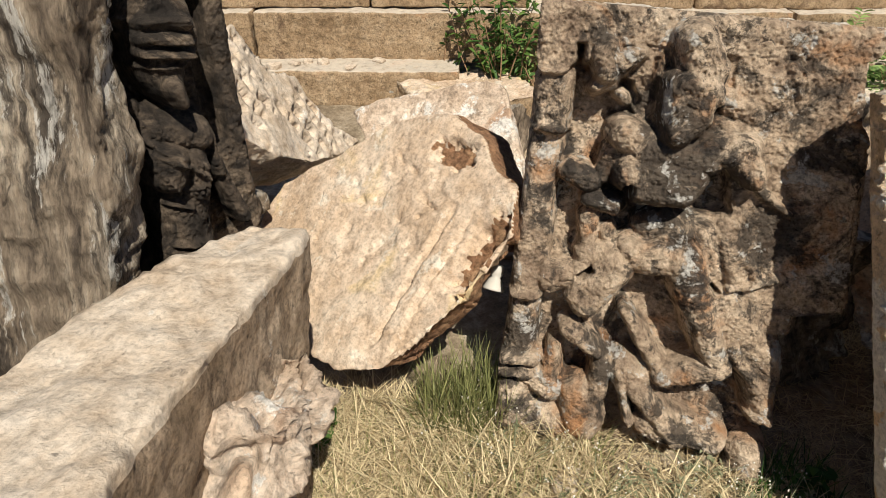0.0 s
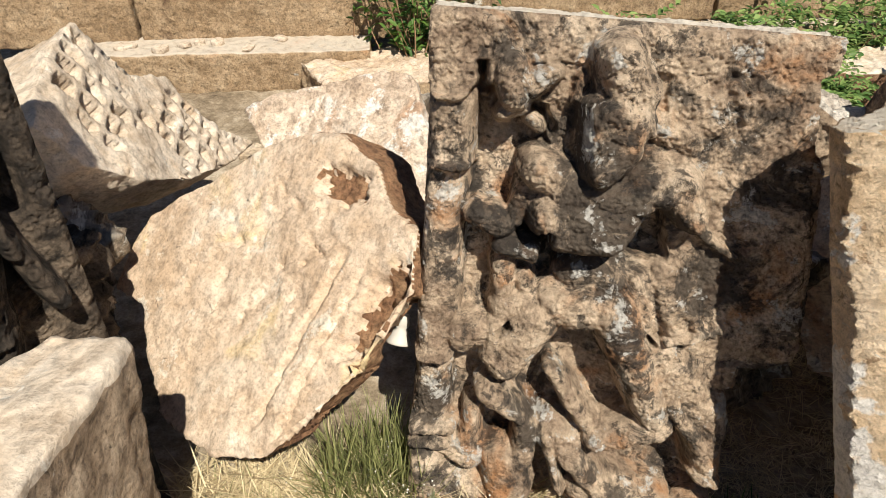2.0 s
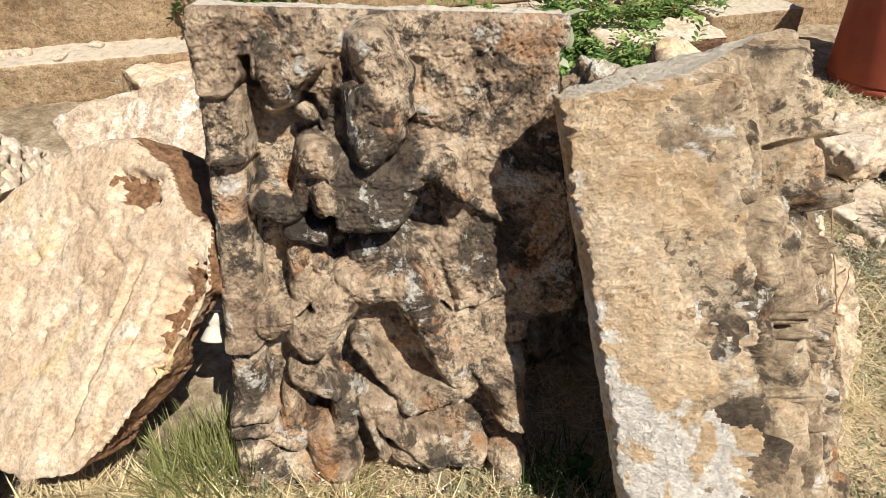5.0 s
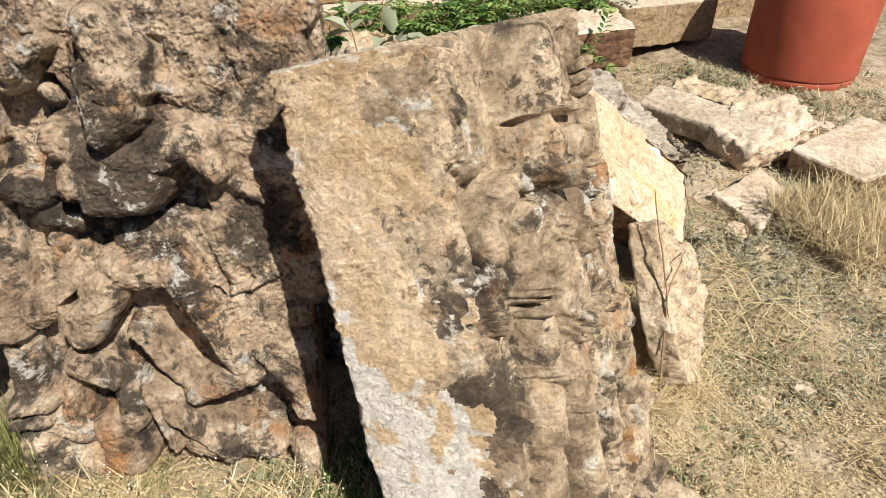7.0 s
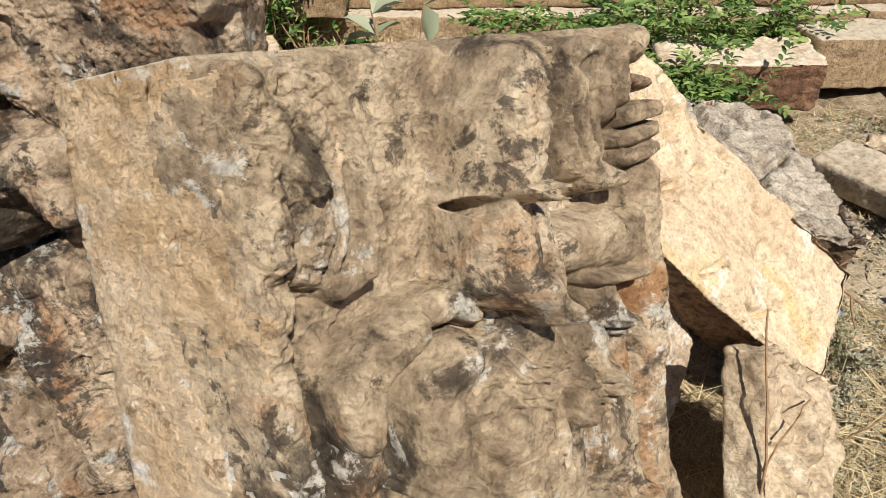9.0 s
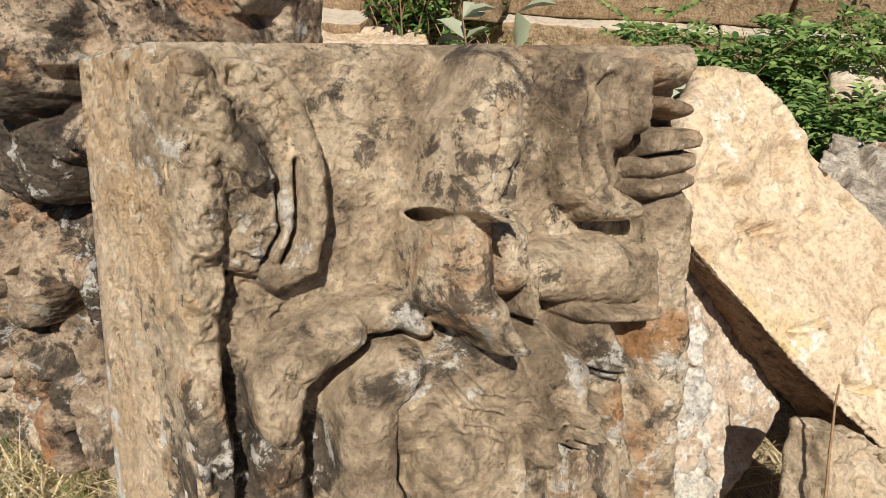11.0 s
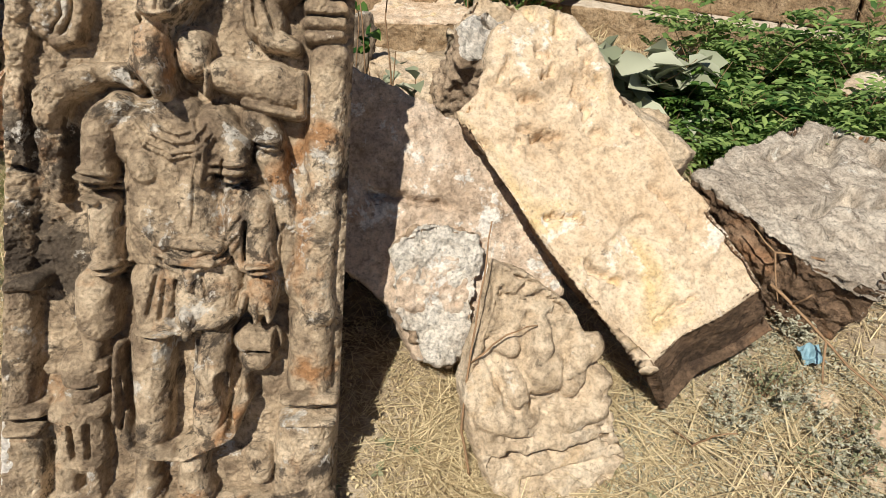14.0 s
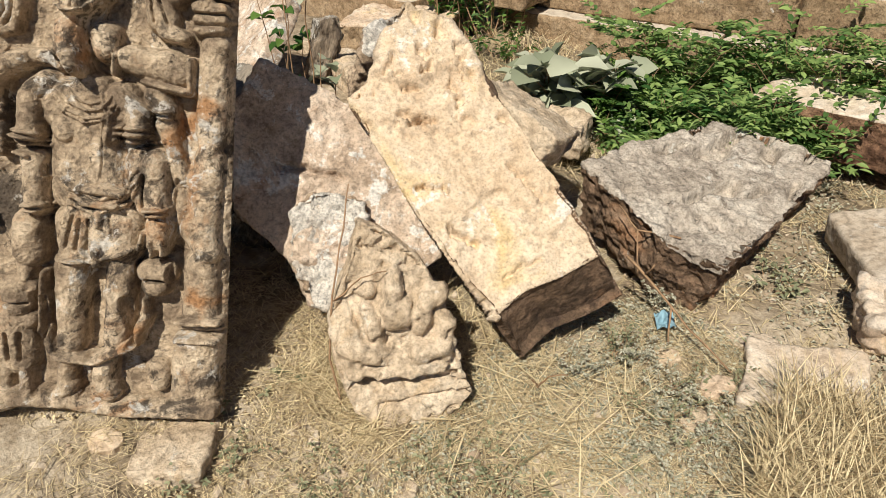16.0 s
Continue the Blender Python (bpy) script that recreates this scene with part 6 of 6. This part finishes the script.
flowering_herb(0.6, 1.16, 14, 0.13, 0.16, 91)
flowering_herb(0.82, 1.1, 14, 0.13, 0.14, 92)
flowering_herb(0.4, 1.2, 9, 0.13, 0.12, 93)
flowering_herb(1.0, 1.12, 7, 0.16, 0.14, 94)
flowering_herb(0.2, 1.34, 12, 0.12, 0.16, 95)
flowering_herb(0.72, 1.3, 12, 0.11, 0.16, 96)
flowering_herb(0.02, 1.5, 10, 0.12, 0.14, 97)
for i, (x, y) in enumerate(((2.4, 1.5), (2.25, 1.15), (1.9, 1.02), (3.25, 2.4), (3.45, 2.1), (2.65, 1.5), (3.1, 2.2), (2.9, 1.2))):
    plant("dry_herb", (x, y), 22, 0.09, 0.2, (0.016, 0.009), 14, 110 + i, M_HERB, "dusty dry herb on the yard", "weed", stem_r=0.0013)


def leaf_litter(name, n, box, size, seed, material, label, patch=0.25):
    """Small curled dry leaves and husks lying on the earth."""
    rng = np.random.RandomState(seed)
    xyz = scatter(n, *box, rng, patch, 4.0, seed)
    k = len(xyz)
    xyz[:, 2] += rng.uniform(0.002, 0.022, k)
    ways = rng.normal(0, 1, (k, 3)) * np.array([1, 1, 0.45])
    v, f = leaf_cloud(rng, xyz, ways, rng.uniform(*size, k), rng.uniform(*size, k) * 0.55, 0.5)
    tagged(mesh_object(name, v, f, material), label, "leaf litter", kind="stuff")


leaf_litter("leaf_litter", 15000, (2.3, 3.6, 1.2, 2.55), (0.008, 0.022), 301, M_DUSTY, "pale dry leaves and husks littering the yard", 0.35)
leaf_litter("leaf_litter", 9000, (1.4, 2.9, 0.8, 1.9), (0.006, 0.018), 302, M_STRAW, "straw-coloured husks on the earth", 0.2)
leaf_litter("leaf_litter", 9000, (2.6, 5.0, 2.4, 4.2), (0.01, 0.026), 303, M_DUSTY, "pale dry leaves on the open yard", 0.1)
leaf_litter("leaf_litter", 4000, (-0.4, 1.15, 0.85, 1.5), (0.006, 0.018), 304, M_STRAW, "straw-coloured husks before the reliefs", 0.3)


# ---- loose stones ----
def pebble_field(name, n, box, size, seed, material, label):
    rng = np.random.RandomState(seed)
    bm = bmesh.new()
    bmesh.ops.create_icosphere(bm, subdivisions=1, radius=1)
    base = np.array([v.co[:] for v in bm.verts])
    tri = np.array([[v.index for v in f.verts] for f in bm.faces])
    bm.free()
    xyz = scatter(n, *box, rng, 0.15, 2.5, seed)
    V, F_ = [], []
    for i, p in enumerate(xyz):
        s = size[0] * (size[1] / size[0]) ** (rng.uniform() ** 2.2)
        q = base * (1 + rng.normal(0, 0.16, (len(base), 1))) * s * rng.uniform([0.7, 0.6, 0.35], [1.3, 1.1, 0.7])
        a = rng.uniform(0, 6.28)
        q = np.stack([q[:, 0] * math.cos(a) - q[:, 1] * math.sin(a), q[:, 0] * math.sin(a) + q[:, 1] * math.cos(a), q[:, 2]], 1)
        V.append(q + p + np.array([0, 0, s * 0.15]))
        F_.append(tri + i * len(base))
    tagged(mesh_object(name, np.concatenate(V), np.concatenate(F_).tolist(), material, smooth=False), label, "gravel", kind="stuff")


M_GRAVEL = leafy("gravel_stone", (0.3, 0.22, 0.15), (0.6, 0.5, 0.39), 0.9, 0)
pebble_field("gravel", 4200, (1.5, 5.0, 0.6, 4.4), (0.004, 0.026), 101, M_GRAVEL, "small pale pebbles strewn on the dry yard")
pebble_field("gravel", 300, (-0.4, 1.2, 0.8, 1.5), (0.004, 0.018), 102, M_GRAVEL, "small pale pebbles in the straw")


def small_stone(x, y, size, seed, label, material=None, name="small_stone", z=None, flat=0.5):
    rng = random.Random(seed)
    k = 6 + seed % 3
    out = [(size * rng.uniform(0.75, 1.15) * math.cos(6.2832 * i / k), size * rng.uniform(0.6, 1.0) * math.sin(6.2832 * i / k)) for i in range(k)]
    top = (gz(x, y) if z is None else z) + size * flat * 0.75
    stone(name, out, size * flat * 1.2, pose(x, y, top, rng.uniform(-8, 8), rng.uniform(-8, 8), rng.uniform(0, 360)), material or M_CREAM, label, "stone", voxel=max(0.004, size * 0.12), rough=size * 0.08, big=size * 0.12, round_off=2, seed=seed * 1.1, group="loose stones")


small_stone(2.61, 1.31, 0.05, 201, "white broken stone chip on the earth", M_PALE)
small_stone(2.42, 1.3, 0.04, 202, "small tan stone on the earth")
small_stone(2.07, 1.26, 0.05, 203, "white stone chip on the straw", M_PALE)
small_stone(2.70, 1.62, 0.04, 204, "white stone chip on the straw", M_PALE)
small_stone(2.76, 1.66, 0.03, 205, "pinkish stone chip on the straw", M_ORANGE)
small_stone(2.79, 1.9, 0.05, 206, "pale flat stone on the dry herb", M_PALE, flat=0.3)
small_stone(2.36, 1.12, 0.05, 207, "pale stone lying on the straw")
small_stone(2.85, 2.3, 0.06, 208, "tan rough stone by the pitted block", M_YELLOW)
small_stone(3.05, 2.25, 0.07, 209, "tan rough stone by the pitted block", M_ORANGE)
small_stone(0.34, 1.26, 0.07, 210, "pale pointed stone in the grass", M_PALE, flat=1.0)
small_stone(0.2, 1.2, 0.05, 211, "pale stone in the grass", M_PALE)
small_stone(3.1, 2.55, 0.09, 212, "pale flat stone by the pitted block", M_PALE, flat=0.4)
small_stone(3.05, 2.05, 0.08, 213, "pale angular stone behind the dry grass", M_CREAM)
small_stone(3.2, 2.35, 0.1, 214, "white angular stone behind the heap", M_PALE)
small_stone(1.62, 0.86, 0.06, 215, "tan stone at the relief's foot", M_YELLOW)
small_stone(3.0, 1.62, 0.035, 216, "grey angular chip on the straw", M_GREY)
small_stone(3.4, 2.0, 0.05, 217, "pale stone in the dry grass", M_PALE)
small_stone(4.3, 3.0, 0.06, 218, "pale stone on the yard", M_PALE)
for i, (x, s, f) in enumerate(((-1.0, 0.06, 0.5), (-0.82, 0.10, 0.4), (-0.62, 0.09, 0.25), (-0.44, 0.06, 0.3), (-1.12, 0.05, 0.6), (-0.92, 0.04, 0.7), (-1.35, 0.12, 0.3))):
    small_stone(x, 4.57 + 0.09 * math.sin(i * 2.6), s * (0.8 + 0.3 * math.sin(i * 5.1)), 230 + i, "pale flat rubble stone lying on the platform", M_PALE, "rubble_stone", 0.215, f)
for i, (x, y, s) in enumerate(((0.55, 3.6, 0.1), (0.9, 3.0, 0.09), (1.5, 3.1, 0.11), (-0.25, 3.7, 0.12), (-0.5, 3.55, 0.1), (1.1, 3.5, 0.13), (0.2, 3.6, 0.15))):
    small_stone(x, y, s, 250 + i, "pale rubble stone behind the slabs", M_CREAM, "rubble_stone", flat=0.6)


# ---- twigs, cup and litter ----
def twig(name, pts, r0, r1, label):
    bm = bmesh.new()
    for i, line in enumerate(pts):
        fine = []
        for a, b in zip(line, line[1:]):
            for k in range(3):
                q = Vector(a).lerp(Vector(b), k / 3)
                fine.append(q + Vector((math.sin(q.x * 90), math.cos(q.y * 80), math.sin(q.z * 70))) * 0.003)
        fine.append(Vector(line[-1]))
        tube(bm, fine, r0 if i == 0 else r0 * 0.7, r1, 6)
    for f in bm.faces:
        f.smooth = True
    me = bpy.data.meshes.new(name)
    bm.to_mesh(me)
    bm.free()
    me.materials.append(M_TWIG)
    tagged(new(name, me), label, "twig")


twig("bent_twig", [[(2.06, 1.42, -0.27), (2.03, 1.42, -0.08), (2.03, 1.47, 0.15), (2.02, 1.56, 0.34), (2.01, 1.61, 0.46)], [(2.03, 1.47, 0.12), (2.1, 1.53, 0.2), (2.16, 1.58, 0.22)]], 0.004, 0.002, "bent dry twig leaning on the carved fragment")
twig("dry_branch", [[(2.62, 2.42, -0.02), (2.75, 2.4, -0.1), (2.9, 2.36, -0.2), (3.08, 2.32, -0.29)], [(2.7, 2.41, -0.07), (2.74, 2.36, 0.02)], [(2.82, 2.38, -0.15), (2.85, 2.32, -0.27)]], 0.006, 0.003, "dry brown branch before the pitted block")
twig("dry_twig", [[(2.5, 1.92, -0.3), (2.56, 1.86, -0.27), (2.6, 1.84, -0.18), (2.66, 1.86, -0.16)]], 0.004, 0.002, "thin pale dry twig at the yellow slab's end")
twig("dry_twig", [[(1.95, 1.2, -0.3), (2.06, 1.02, -0.3), (2.1, 0.92, -0.31)]], 0.003, 0.002, "thin dry twig lying on the straw")
twig("dry_twig", [[(2.75, 2.62, 0.0), (2.6, 2.55, 0.02), (2.5, 2.6, 0.08)], [(2.6, 2.55, 0.02), (2.66, 2.46, -0.12)]], 0.005, 0.002, "dry brown twig against the pitted block")


def cup():
    """A small white bell-shaped cap hanging by the pillar's foot."""
    bm = bmesh.new()
    prof = [(0.0, 0.075), (0.014, 0.075), (0.018, 0.07), (0.019, 0.045), (0.013, 0.038), (0.02, 0.03), (0.03, 0.006), (0.033, 0.0), (0.03, -0.003), (0.0, -0.004)]
    rings = [[bm.verts.new((r * math.cos(6.2832 * i / 28), r * math.sin(6.2832 * i / 28), z)) for i in range(28)] for r, z in prof]
    for a, b in zip(rings, rings[1:]):
        for i in range(28):
            bm.faces.new((a[i], b[i], b[(i + 1) % 28], a[(i + 1) % 28]))
    bmesh.ops.remove_doubles(bm, verts=bm.verts, dist=1e-5)
    for f in bm.faces:
        f.smooth = True
    me = bpy.data.meshes.new("plastic_cup")
    bm.to_mesh(me)
    bm.free()
    me.materials.append(M_CUP)
    ob = new("plastic_cup", me)
    ob.matrix_basis = pose(0.15, 1.68, 0.35, -28, 16, 0)
    tagged(ob, "small white bell-shaped plastic cup wedged beside the pillar", "cup")


cup()
bm = bmesh.new()
grid = bmesh.ops.create_grid(bm, x_segments=8, y_segments=6, size=0.035)["verts"]
for v in grid:
    v.co.z = 0.03 * noise.noise(v.co * 45) + 0.01
me = bpy.data.meshes.new("plastic_scrap")
bm.to_mesh(me)
bm.free()
me.materials.append(M_BLUE)
scrap = new("plastic_scrap", me)
scrap.matrix_basis = pose(2.8, 2.42, -0.25, 20, -10, 30)
tagged(scrap, "crumpled blue plastic scrap in the dry grass", "litter")
sol = scrap.modifiers.new("thick", "SOLIDIFY")
sol.thickness = 0.002
